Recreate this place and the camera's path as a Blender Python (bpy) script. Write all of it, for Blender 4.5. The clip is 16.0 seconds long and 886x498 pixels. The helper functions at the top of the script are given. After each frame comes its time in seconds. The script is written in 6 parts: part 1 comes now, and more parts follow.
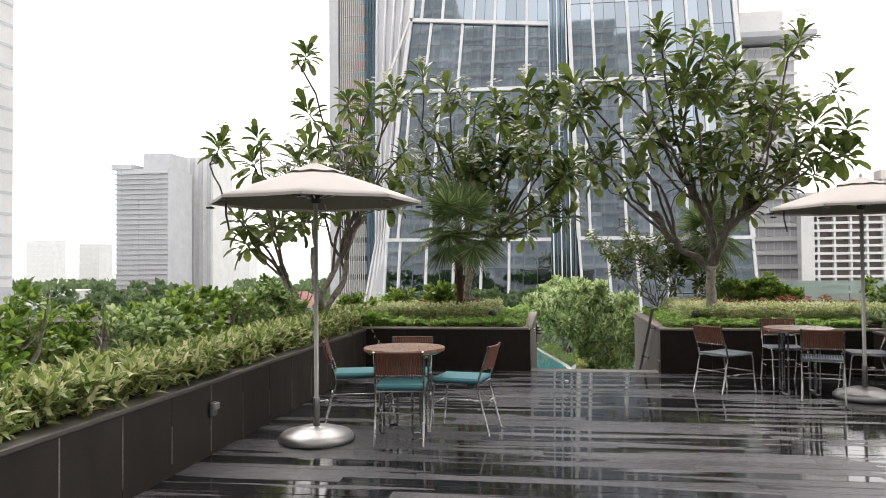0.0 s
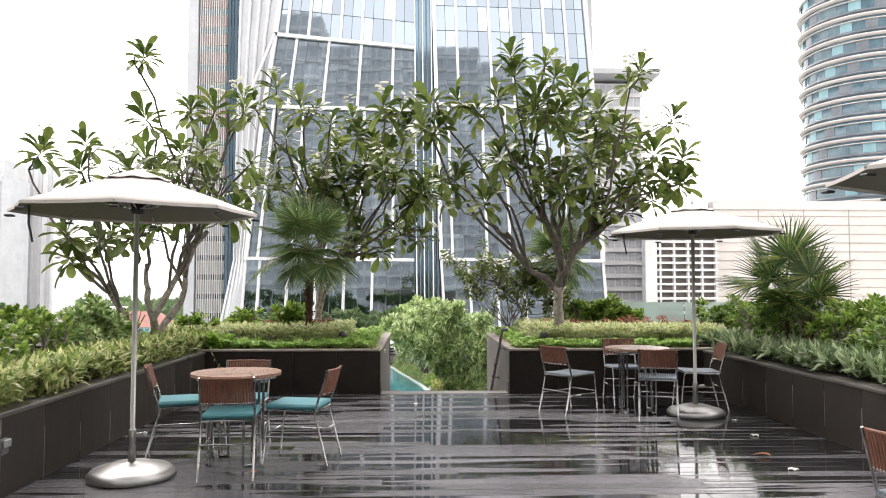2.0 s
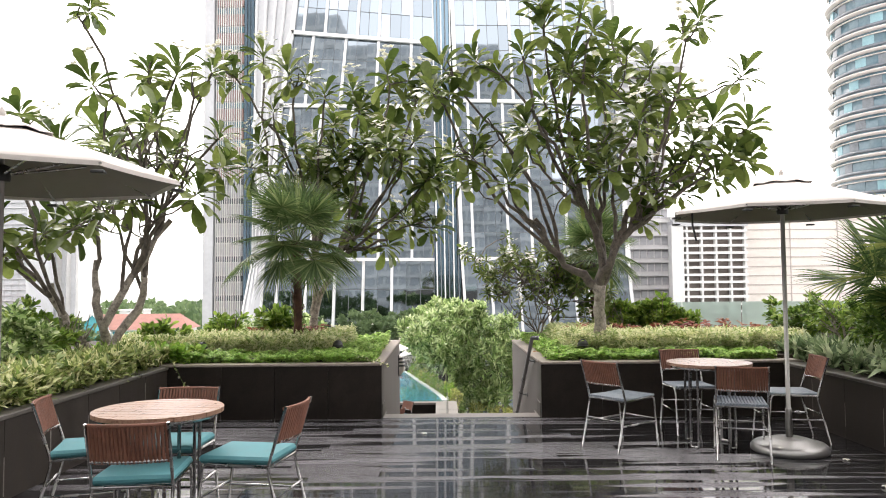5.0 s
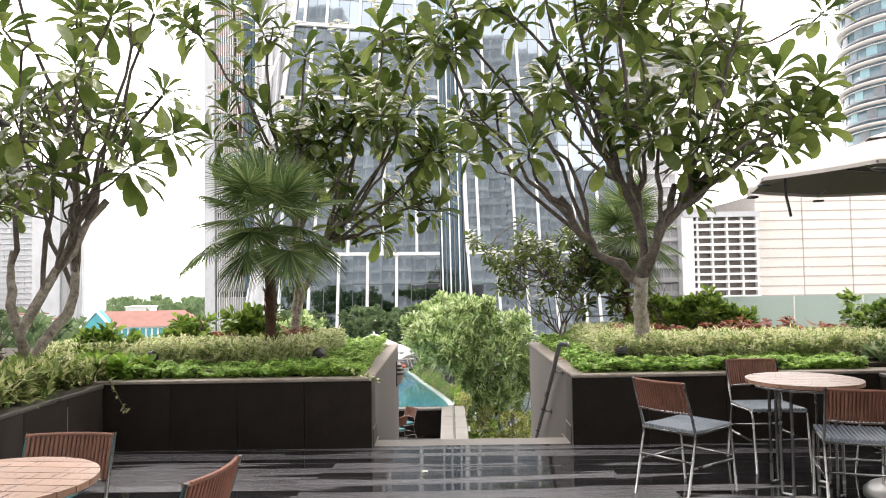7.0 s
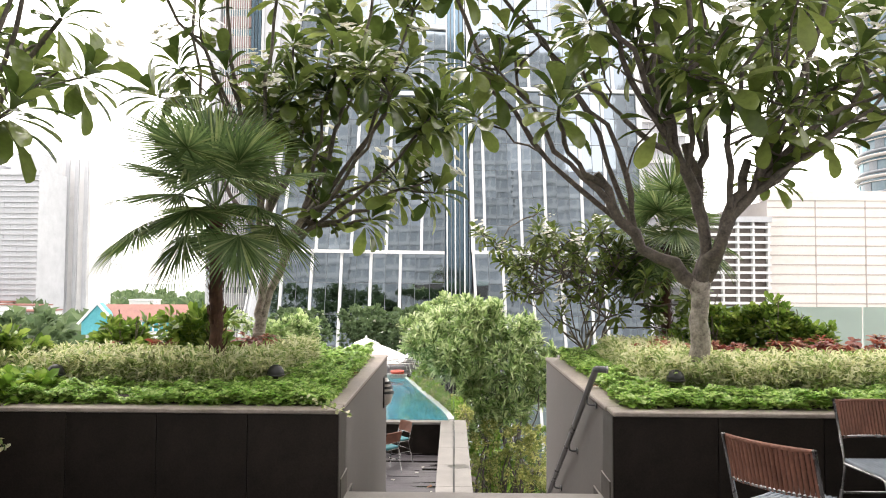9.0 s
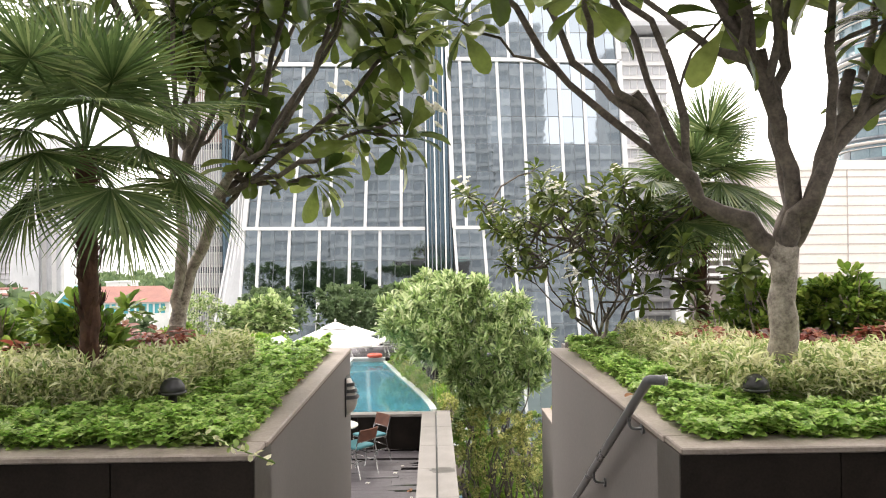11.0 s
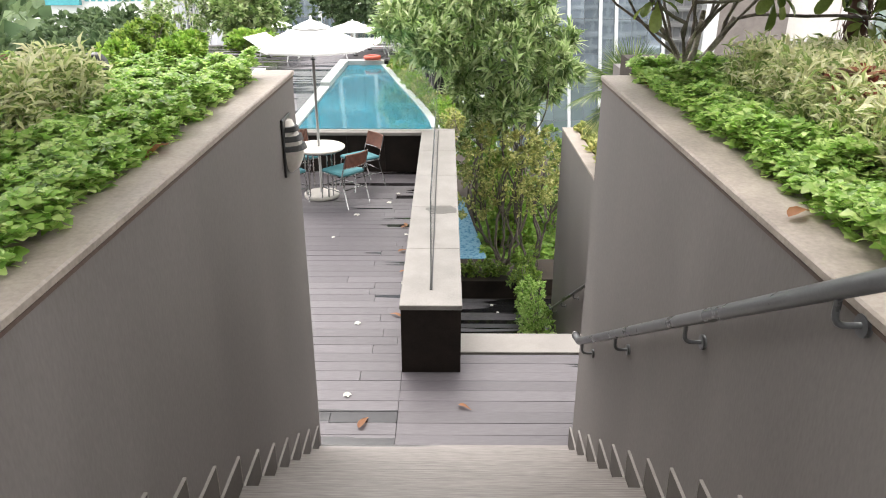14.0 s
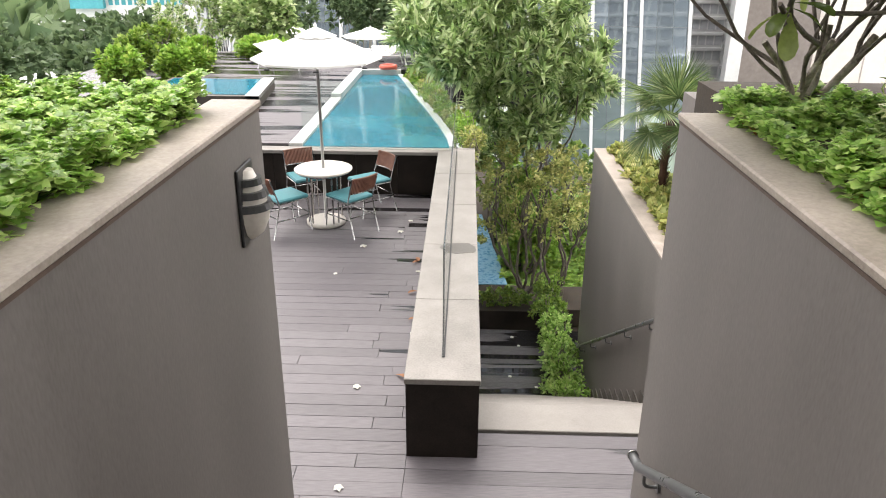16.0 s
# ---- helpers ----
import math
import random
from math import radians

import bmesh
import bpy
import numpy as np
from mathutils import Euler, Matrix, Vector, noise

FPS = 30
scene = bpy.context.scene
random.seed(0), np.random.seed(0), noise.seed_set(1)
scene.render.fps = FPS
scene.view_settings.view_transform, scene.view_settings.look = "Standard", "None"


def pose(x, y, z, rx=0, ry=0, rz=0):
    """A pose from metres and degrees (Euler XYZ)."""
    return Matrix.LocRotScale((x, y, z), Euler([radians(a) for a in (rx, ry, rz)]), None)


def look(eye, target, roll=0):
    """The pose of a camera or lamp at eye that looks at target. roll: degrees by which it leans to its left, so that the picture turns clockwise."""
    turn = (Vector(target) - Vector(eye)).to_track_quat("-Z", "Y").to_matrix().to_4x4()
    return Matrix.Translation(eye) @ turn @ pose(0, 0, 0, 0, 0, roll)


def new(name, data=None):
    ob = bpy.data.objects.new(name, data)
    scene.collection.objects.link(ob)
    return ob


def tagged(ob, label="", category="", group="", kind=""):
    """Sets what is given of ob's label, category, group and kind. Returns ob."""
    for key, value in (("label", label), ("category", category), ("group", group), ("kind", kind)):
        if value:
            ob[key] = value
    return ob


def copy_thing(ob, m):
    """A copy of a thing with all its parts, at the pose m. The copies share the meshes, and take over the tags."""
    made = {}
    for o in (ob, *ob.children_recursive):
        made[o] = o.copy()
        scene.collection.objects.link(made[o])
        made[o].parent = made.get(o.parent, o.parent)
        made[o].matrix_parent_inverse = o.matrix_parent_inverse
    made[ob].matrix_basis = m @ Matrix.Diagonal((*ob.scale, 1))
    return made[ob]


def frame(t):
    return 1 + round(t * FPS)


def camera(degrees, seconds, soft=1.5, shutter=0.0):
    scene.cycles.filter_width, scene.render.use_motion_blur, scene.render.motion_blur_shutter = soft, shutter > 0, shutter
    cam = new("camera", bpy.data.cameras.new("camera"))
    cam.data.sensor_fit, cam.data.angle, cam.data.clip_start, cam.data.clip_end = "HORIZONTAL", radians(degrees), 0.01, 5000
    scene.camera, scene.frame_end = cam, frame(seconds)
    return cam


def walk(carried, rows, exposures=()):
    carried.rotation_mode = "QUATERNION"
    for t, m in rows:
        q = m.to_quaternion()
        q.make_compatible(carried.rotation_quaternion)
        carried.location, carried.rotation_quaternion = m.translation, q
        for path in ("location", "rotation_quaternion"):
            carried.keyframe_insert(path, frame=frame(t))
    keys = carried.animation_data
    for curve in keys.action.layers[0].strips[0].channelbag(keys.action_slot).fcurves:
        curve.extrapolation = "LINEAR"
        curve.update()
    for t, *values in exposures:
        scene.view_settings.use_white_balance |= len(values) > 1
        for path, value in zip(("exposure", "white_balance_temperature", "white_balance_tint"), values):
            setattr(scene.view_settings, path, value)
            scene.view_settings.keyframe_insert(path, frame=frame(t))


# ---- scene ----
cam = camera(62.7, 16.0, soft=1.0)
PATH = [
    (0, (0.185, -0.125, 1.468), (-0.122, 1.851, 1.515), -0.5),
    (0.5, (0.234, -0.078, 1.469), (0.155, 1.918, 1.56), -0.8),
    (1, (0.263, -0.019, 1.464), (0.285, 1.978, 1.578), -0.8),
    (1.5, (0.309, 0.053, 1.469), (0.371, 2.049, 1.584), -0.5),
    (2, (0.35, 0.161, 1.457), (0.413, 2.158, 1.558), -0.0),
    (2.5, (0.353, 0.387, 1.445), (0.402, 2.384, 1.543), 0.3),
    (3, (0.371, 0.669, 1.459), (0.402, 2.665, 1.581), -0.2),
    (3.5, (0.441, 0.993, 1.462), (0.457, 2.989, 1.586), 0.1),
    (4, (0.454, 1.306, 1.441), (0.464, 3.304, 1.545), -0.2),
    (4.2, (0.455, 1.444, 1.445), (0.46, 3.442, 1.549), -0.6),
    (6.5, (0.532, 3.238, 1.435), (0.535, 5.236, 1.525), -0.1),
    (7, (0.493, 3.67, 1.441), (0.482, 5.668, 1.527), -0.9),
    (7.5, (0.521, 4.085, 1.446), (0.491, 6.083, 1.527), -0.7),
    (8, (0.498, 4.504, 1.433), (0.462, 6.502, 1.512), -0.2),
    (8.5, (0.506, 4.907, 1.427), (0.474, 6.905, 1.507), -0.2),
    (8.7, (0.525, 5.087, 1.436), (0.493, 7.085, 1.524), 0.3),
    (11, (0.554, 7.048, 1.4), (0.581, 9.048, 1.421), -0.6),
    (11.5, (0.575, 7.447, 1.395), (0.589, 9.447, 1.352), 0.3),
    (12, (0.56, 7.851, 1.37), (0.586, 9.83, 1.087), -0.5),
    (12.5, (0.612, 8.232, 1.34), (0.646, 10.179, 0.884), -0.1),
    (13, (0.631, 8.587, 1.306), (0.662, 10.509, 0.753), 0.2),
    (13.5, (0.635, 8.914, 1.291), (0.653, 10.777, 0.563), -0.4),
    (14, (0.695, 9.233, 1.287), (0.688, 11.075, 0.506), 0.1),
    (14.5, (0.701, 9.57, 1.27), (0.686, 11.43, 0.536), -0.1),
    (15, (0.693, 9.871, 1.254), (0.679, 11.745, 0.555), 0.0),
    (15.5, (0.717, 10.102, 1.239), (0.658, 11.964, 0.511), 0.9),
    (16, (0.702, 10.38, 1.21), (0.645, 12.226, 0.443), 0.4),
]
SKY = 0.285
walk(cam, [(t, look(eye, target, roll)) for t, eye, target, roll in PATH], [(0.0, -0.32, 6650, 14), (0.6, -0.1, 6650, 14), (1.3, 0.15, 6650, 14), (6.5, 0.28, 6750, 15), (9.0, 0.32, 6800, 15), (11.0, 0.3, 6900, 15), (13.4, 0.45, 6800, 14), (14.5, 0.45, 6450, 12), (15.2, 0.43, 6650, 12), (16.0, 0.42, 6700, 13)])

# ---- world and light ----
world = bpy.data.worlds.new("overcast_sky")
scene.world = world
world.use_nodes = True
wn, wl = world.node_tree.nodes, world.node_tree.links
sky = wn.new("ShaderNodeTexSky")
sky.sky_type = "NISHITA"
sky.sun_disc = False
sky.sun_elevation, sky.sun_rotation = radians(58), radians(200)
sky.air_density, sky.dust_density, sky.ozone_density = 1.0, 1.0, 1.0
veil = wn.new("ShaderNodeHueSaturation")
veil.inputs["Saturation"].default_value = 0.25
wl.new(sky.outputs[0], veil.inputs["Color"])
cloud = wn.new("ShaderNodeMix")
cloud.data_type = "RGBA"
cloud.inputs["Factor"].default_value = 0.75
cloud.inputs["B"].default_value = (11.6, 11.5, 11.3, 1)
wl.new(veil.outputs[0], cloud.inputs["A"])
wl.new(cloud.outputs["Result"], wn["Background"].inputs["Color"])
wn["Background"].inputs["Strength"].default_value = SKY
sun_data = bpy.data.lights.new("sun", "SUN")
sun_data.energy, sun_data.angle, sun_data.color = 2.2, radians(35), (1.0, 0.97, 0.93)
sun = new("sun", sun_data)
sun.matrix_world = look((-14, 38, 60), (0, 0, 0))


# ---- materials ----
def shader(name, base, rough=0.6, metal=0.0):
    m = bpy.data.materials.new(name)
    m.use_nodes = True
    b = m.node_tree.nodes["Principled BSDF"]
    b.inputs["Base Color"].default_value = (*base, 1)
    b.inputs["Roughness"].default_value = rough
    b.inputs["Metallic"].default_value = metal
    return m, m.node_tree.nodes, m.node_tree.links, b


def ramp(nodes, stops):
    r = nodes.new("ShaderNodeValToRGB")
    while len(r.color_ramp.elements) < len(stops):
        r.color_ramp.elements.new(0.5)
    for e, (at, c) in zip(r.color_ramp.elements, stops):
        e.position, e.color = at, (*c, 1) if len(c) == 3 else c
    return r


def noise_node(nodes, links, scale, detail=5.0, stretch=(1, 1, 1), rough=0.55):
    co = nodes.new("ShaderNodeTexCoord")
    mp = nodes.new("ShaderNodeMapping")
    mp.inputs["Scale"].default_value = stretch
    links.new(co.outputs["Object"], mp.inputs["Vector"])
    n = nodes.new("ShaderNodeTexNoise")
    n.inputs["Scale"].default_value, n.inputs["Detail"].default_value, n.inputs["Roughness"].default_value = scale, detail, rough
    links.new(mp.outputs[0], n.inputs["Vector"])
    return n


def surface(name, dark, light, rough=(0.4, 0.7), scale=3.0, fine=60.0, bump=0.15, metal=0.0, stretch=(1, 1, 1), each=0.0, spec=0.5):
    """A worn surface: broad stains between two colours, fine grain, uneven gloss; each: spread of value from piece to piece."""
    m, nodes, links, b = shader(name, dark, rough[0], metal)
    broad = noise_node(nodes, links, scale, 6, stretch, 0.65)
    grain = noise_node(nodes, links, fine, 3, stretch)
    mix = nodes.new("ShaderNodeMath")
    mix.operation = "MULTIPLY_ADD"
    mix.inputs[1].default_value, mix.inputs[2].default_value = 0.35, 0.0
    links.new(grain.outputs[0], mix.inputs[0])
    add = nodes.new("ShaderNodeMath")
    add.operation = "MULTIPLY_ADD"
    add.inputs[1].default_value = 0.8
    links.new(broad.outputs[0], add.inputs[0])
    links.new(mix.outputs[0], add.inputs[2])
    cr = ramp(nodes, [(0.38, dark), (0.78, light)])
    links.new(add.outputs[0], cr.inputs[0])
    out = cr.outputs[0]
    if each:
        info = nodes.new("ShaderNodeObjectInfo")
        mr = nodes.new("ShaderNodeMapRange")
        mr.inputs["To Min"].default_value, mr.inputs["To Max"].default_value = 1 - each, 1 + each
        links.new(info.outputs["Random"], mr.inputs["Value"])
        hsv = nodes.new("ShaderNodeHueSaturation")
        links.new(mr.outputs[0], hsv.inputs["Value"])
        links.new(out, hsv.inputs["Color"])
        out = hsv.outputs[0]
    links.new(out, b.inputs["Base Color"])
    rr = nodes.new("ShaderNodeMapRange")
    rr.inputs["From Min"].default_value, rr.inputs["From Max"].default_value = 0.3, 0.7
    rr.inputs["To Min"].default_value, rr.inputs["To Max"].default_value = rough
    links.new(broad.outputs[0], rr.inputs["Value"])
    links.new(rr.outputs[0], b.inputs["Roughness"])
    b.inputs["Specular IOR Level"].default_value = spec
    if bump:
        bp = nodes.new("ShaderNodeBump")
        bp.inputs["Strength"].default_value, bp.inputs["Distance"].default_value = bump, 0.004
        links.new(add.outputs[0], bp.inputs["Height"])
        links.new(bp.outputs[0], b.inputs["Normal"])
    return m


def leaf_material(name, stops, rough=0.45, glow=0.36):
    """Leaves: a colour drawn leaf by leaf, and light let through."""
    m, nodes, links, b = shader(name, stops[0][1], rough)
    geo = nodes.new("ShaderNodeNewGeometry")
    cr = ramp(nodes, stops)
    links.new(geo.outputs["Random Per Island"], cr.inputs[0])
    grain = noise_node(nodes, links, 25, 2)
    hsv = nodes.new("ShaderNodeHueSaturation")
    mr = nodes.new("ShaderNodeMapRange")
    mr.inputs["To Min"].default_value, mr.inputs["To Max"].default_value = 0.65, 1.3
    links.new(grain.outputs[0], mr.inputs["Value"])
    links.new(mr.outputs[0], hsv.inputs["Value"])
    links.new(cr.outputs[0], hsv.inputs["Color"])
    links.new(hsv.outputs[0], b.inputs["Base Color"])
    tr = nodes.new("ShaderNodeBsdfTranslucent")
    links.new(hsv.outputs[0], tr.inputs["Color"])
    mx = nodes.new("ShaderNodeMixShader")
    mx.inputs[0].default_value = glow
    links.new(b.outputs[0], mx.inputs[1])
    links.new(tr.outputs[0], mx.inputs[2])
    links.new(mx.outputs[0], nodes["Material Output"].inputs["Surface"])
    return m


def wet_deck_material(name, dark, light, puddles, gloss=(0.06, 0.42), spread=(0.62, 1.4)):
    """Composite boards in the rain: grooves along the board, puddles that gather in long streaks."""
    m, nodes, links, b = shader(name, dark, 0.4)
    geo = nodes.new("ShaderNodeNewGeometry")
    mp = nodes.new("ShaderNodeMapping")
    mp.inputs["Scale"].default_value = (0.26, 4.4, 1)
    links.new(geo.outputs["Position"], mp.inputs["Vector"])
    pud = nodes.new("ShaderNodeTexNoise")
    pud.inputs["Scale"].default_value, pud.inputs["Detail"].default_value = 1.1, 3.0
    links.new(mp.outputs[0], pud.inputs["Vector"])
    wide = nodes.new("ShaderNodeTexNoise")
    wide.inputs["Scale"].default_value, wide.inputs["Detail"].default_value = 0.35, 2.0
    links.new(geo.outputs["Position"], wide.inputs["Vector"])
    s = nodes.new("ShaderNodeMath")
    s.operation = "ADD"
    links.new(pud.outputs[0], s.inputs[0])
    links.new(wide.outputs[0], s.inputs[1])
    info = nodes.new("ShaderNodeObjectInfo")
    s2 = nodes.new("ShaderNodeMath")
    s2.operation = "MULTIPLY_ADD"
    s2.inputs[1].default_value = 0.26
    links.new(info.outputs["Random"], s2.inputs[0])
    links.new(s.outputs[0], s2.inputs[2])
    wet = nodes.new("ShaderNodeMapRange")
    wet.inputs["From Min"].default_value, wet.inputs["From Max"].default_value = puddles, puddles + 0.035
    links.new(s2.outputs[0], wet.inputs["Value"])
    grain = noise_node(nodes, links, 9, 5, (1, 14, 14))
    cr = ramp(nodes, [(0.3, dark), (0.75, light)])
    links.new(grain.outputs[0], cr.inputs[0])
    hsv = nodes.new("ShaderNodeHueSaturation")
    val = nodes.new("ShaderNodeMapRange")
    val.inputs["To Min"].default_value, val.inputs["To Max"].default_value = spread
    links.new(info.outputs["Random"], val.inputs["Value"])
    links.new(val.outputs[0], hsv.inputs["Value"])
    links.new(cr.outputs[0], hsv.inputs["Color"])
    soaked = nodes.new("ShaderNodeMix")
    soaked.data_type = "RGBA"
    soaked.inputs["B"].default_value = (dark[0] * 0.2, dark[1] * 0.2, dark[2] * 0.2, 1)
    links.new(wet.outputs[0], soaked.inputs["Factor"])
    links.new(hsv.outputs[0], soaked.inputs["A"])
    links.new(soaked.outputs["Result"], b.inputs["Base Color"])
    rr = nodes.new("ShaderNodeMapRange")
    rr.inputs["To Min"].default_value, rr.inputs["To Max"].default_value = gloss[1], gloss[0]
    links.new(wet.outputs[0], rr.inputs["Value"])
    links.new(rr.outputs[0], b.inputs["Roughness"])
    co = nodes.new("ShaderNodeSeparateXYZ")
    links.new(geo.outputs["Position"], co.inputs[0])
    wave = nodes.new("ShaderNodeMath")
    wave.operation = "SINE"
    freq = nodes.new("ShaderNodeMath")
    freq.operation = "MULTIPLY"
    freq.inputs[1].default_value = 2 * math.pi / 0.0145
    links.new(co.outputs["Y"], freq.inputs[0])
    links.new(freq.outputs[0], wave.inputs[0])
    dry = nodes.new("ShaderNodeMapRange")
    dry.inputs["To Min"].default_value, dry.inputs["To Max"].default_value = 0.22, 0.02
    links.new(wet.outputs[0], dry.inputs["Value"])
    bp = nodes.new("ShaderNodeBump")
    bp.inputs["Distance"].default_value = 0.002
    links.new(dry.outputs[0], bp.inputs["Strength"])
    links.new(wave.outputs[0], bp.inputs["Height"])
    links.new(bp.outputs[0], b.inputs["Normal"])
    return m


def glass_material(name, tint=(0.86, 0.95, 0.92), alpha=0.86):
    m, nodes, links, b = shader(name, tint, 0.03)
    tr = nodes.new("ShaderNodeBsdfTransparent")
    tr.inputs["Color"].default_value = (*tint, 1)
    mx = nodes.new("ShaderNodeMixShader")
    mx.inputs[0].default_value = alpha
    gl = nodes.new("ShaderNodeBsdfGlossy")
    gl.inputs["Roughness"].default_value = 0.03
    fr = nodes.new("ShaderNodeFresnel")
    fr.inputs["IOR"].default_value = 1.45
    m2 = nodes.new("ShaderNodeMixShader")
    links.new(fr.outputs[0], m2.inputs[0])
    links.new(tr.outputs[0], m2.inputs[1])
    links.new(gl.outputs[0], m2.inputs[2])
    df = nodes.new("ShaderNodeBsdfDiffuse")
    df.inputs["Color"].default_value = (*tint, 1)
    links.new(df.outputs[0], mx.inputs[1])
    links.new(m2.outputs[0], mx.inputs[2])
    links.new(mx.outputs[0], nodes["Material Output"].inputs["Surface"])
    return m


def facade_glass(name, tint, rough=0.04):
    """Coated curtain-wall glass: a tinted mirror, a little wavy, pane by pane."""
    m, nodes, links, b = shader(name, tint, rough, 1.0)
    info = nodes.new("ShaderNodeObjectInfo")
    cr = ramp(nodes, [(0.0, [c * 0.84 for c in tint]), (0.8, [c * 1.08 for c in tint]), (1.0, [min(1, c * 1.3) for c in tint])])
    links.new(info.outputs["Random"], cr.inputs[0])
    links.new(cr.outputs[0], b.inputs["Base Color"])
    n = noise_node(nodes, links, 0.5, 2)
    bp = nodes.new("ShaderNodeBump")
    bp.inputs["Strength"].default_value, bp.inputs["Distance"].default_value = 0.07, 0.06
    links.new(n.outputs[0], bp.inputs["Height"])
    links.new(bp.outputs[0], b.inputs["Normal"])
    return m


M_DECK = wet_deck_material("wet_upper_decking", (0.080, 0.077, 0.083), (0.162, 0.155, 0.165), 1.09, (0.03, 0.25), (0.75, 1.3))
M_DECK2 = wet_deck_material("damp_lower_decking", (0.080, 0.072, 0.078), (0.134, 0.120, 0.129), 1.20, (0.16, 0.5), (0.86, 1.16))
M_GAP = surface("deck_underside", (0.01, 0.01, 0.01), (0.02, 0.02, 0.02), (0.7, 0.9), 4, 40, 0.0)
M_GAPL = surface("shaded_deck_joint", (0.085, 0.077, 0.08), (0.12, 0.11, 0.113), (0.7, 0.9), 4, 40, 0.0)
M_STONE = surface("dark_stone_cladding", (0.009, 0.0072, 0.0060), (0.034, 0.0268, 0.0220), (0.38, 0.62), 2.2, 90, 0.2, each=0.10, spec=0.15)
M_STONE2 = surface("brown_stone_cladding", (0.040, 0.034, 0.028), (0.082, 0.071, 0.059), (0.4, 0.65), 2.0, 90, 0.2, each=0.08)
M_SIDE = surface("dark_brown_side_cladding", (0.015, 0.012, 0.010), (0.044, 0.036, 0.030), (0.38, 0.62), 2.0, 90, 0.2, stretch=(1, 3, 0.6), each=0.10, spec=0.3)
M_WALL = surface("grey_brown_painted_wall", (0.114, 0.102, 0.094), (0.185, 0.167, 0.157), (0.6, 0.85), 2.0, 120, 0.15, stretch=(1, 1, 0.3))
M_COPE = surface("weathered_coping_stone", (0.19, 0.155, 0.132), (0.40, 0.345, 0.30), (0.45, 0.75), 4.0, 70, 0.3)
M_COPE2 = surface("pale_parapet_coping", (0.16, 0.147, 0.133), (0.30, 0.278, 0.257), (0.5, 0.75), 2.5, 70, 0.25)
M_COPED = surface("dark_wet_coping", (0.07, 0.063, 0.056), (0.13, 0.118, 0.105), (0.25, 0.55), 3.0, 70, 0.25)
M_STEP = surface("stone_step", (0.20, 0.18, 0.165), (0.30, 0.28, 0.255), (0.45, 0.75), 3.0, 80, 0.25)
M_TREAD = wet_deck_material("worn_tread_boards", (0.15, 0.132, 0.12), (0.26, 0.235, 0.215), 1.22, (0.2, 0.5), (0.85, 1.15))
M_SOIL = surface("planter_soil", (0.02, 0.014, 0.009), (0.05, 0.036, 0.024), (0.8, 0.95), 8, 60, 0.8)
M_STEEL = surface("brushed_steel", (0.30, 0.295, 0.29), (0.46, 0.455, 0.45), (0.16, 0.34), 4, 120, 0.03, metal=1.0)
M_POLE = surface("dull_aluminium_pole", (0.30, 0.29, 0.275), (0.40, 0.39, 0.37), (0.35, 0.5), 4, 120, 0.03, metal=0.9)
M_LIME = surface("lime_streak", (0.10, 0.09, 0.08), (0.26, 0.24, 0.215), (0.6, 0.8), 9, 60, 0.1)
M_BASE = surface("galvanised_base", (0.40, 0.39, 0.38), (0.54, 0.53, 0.52), (0.3, 0.5), 5, 90, 0.1, metal=0.85)
M_RAIL = surface("grey_painted_rail", (0.075, 0.077, 0.08), (0.12, 0.122, 0.125), (0.22, 0.42), 6, 90, 0.05)
M_BLACK = surface("black_metal", (0.012, 0.012, 0.013), (0.03, 0.03, 0.031), (0.3, 0.5), 6, 80, 0.05)
M_RATTAN = surface("brown_woven_cord", (0.14, 0.055, 0.035), (0.27, 0.12, 0.08), (0.5, 0.75), 14, 160, 0.4)
M_TEAL = surface("teal_seat_fabric", (0.038, 0.16, 0.185), (0.068, 0.232, 0.258), (0.6, 0.8), 5, 300, 0.3)
M_GREYSEAT = surface("grey_blue_cord", (0.14, 0.17, 0.20), (0.30, 0.34, 0.38), (0.5, 0.75), 10, 200, 0.3)
M_TEAK = surface("weathered_teak", (0.17, 0.085, 0.055), (0.40, 0.25, 0.175), (0.22, 0.45), 5, 45, 0.25, stretch=(1.5, 14, 14), each=0.14)
M_CANOPY = surface("cream_canopy_fabric", (0.48, 0.44, 0.41), (0.58, 0.54, 0.51), (0.75, 0.9), 1.5, 260, 0.15)
M_CANOPYW = surface("white_canopy_fabric", (0.74, 0.73, 0.71), (0.82, 0.815, 0.80), (0.75, 0.9), 1.5, 260, 0.1)
# canopy fabric again, with the shade of the underside put into the colour
M_UNDERSHADE = surface("taupe_canopy_undershade", (0.17, 0.152, 0.135), (0.23, 0.21, 0.19), (0.75, 0.9), 1.5, 260, 0.1)
M_TABLEW = surface("white_table_top", (0.52, 0.48, 0.43), (0.68, 0.64, 0.59), (0.35, 0.6), 5, 60, 0.1)
M_BARK = surface("grey_plumeria_bark", (0.075, 0.060, 0.048), (0.50, 0.44, 0.38), (0.7, 0.9), 19, 70, 1.0)
M_TWIG = surface("dark_branch_bark", (0.028, 0.022, 0.018), (0.20, 0.165, 0.135), (0.7, 0.9), 14, 60, 1.0)
M_SEAM = surface("brown_shadow_gap", (0.07, 0.045, 0.035), (0.13, 0.09, 0.07), (0.6, 0.8), 5, 60, 0.2)
M_BARKP = surface("fibrous_palm_bark", (0.045, 0.02, 0.012), (0.13, 0.062, 0.04), (0.8, 0.95), 16, 50, 1.0)
M_GLASS = glass_material("clear_balustrade_glass", (0.93, 0.97, 0.955), 0.97)
M_GLASSG = glass_material("green_balustrade_glass", (0.70, 0.80, 0.76), 0.45)
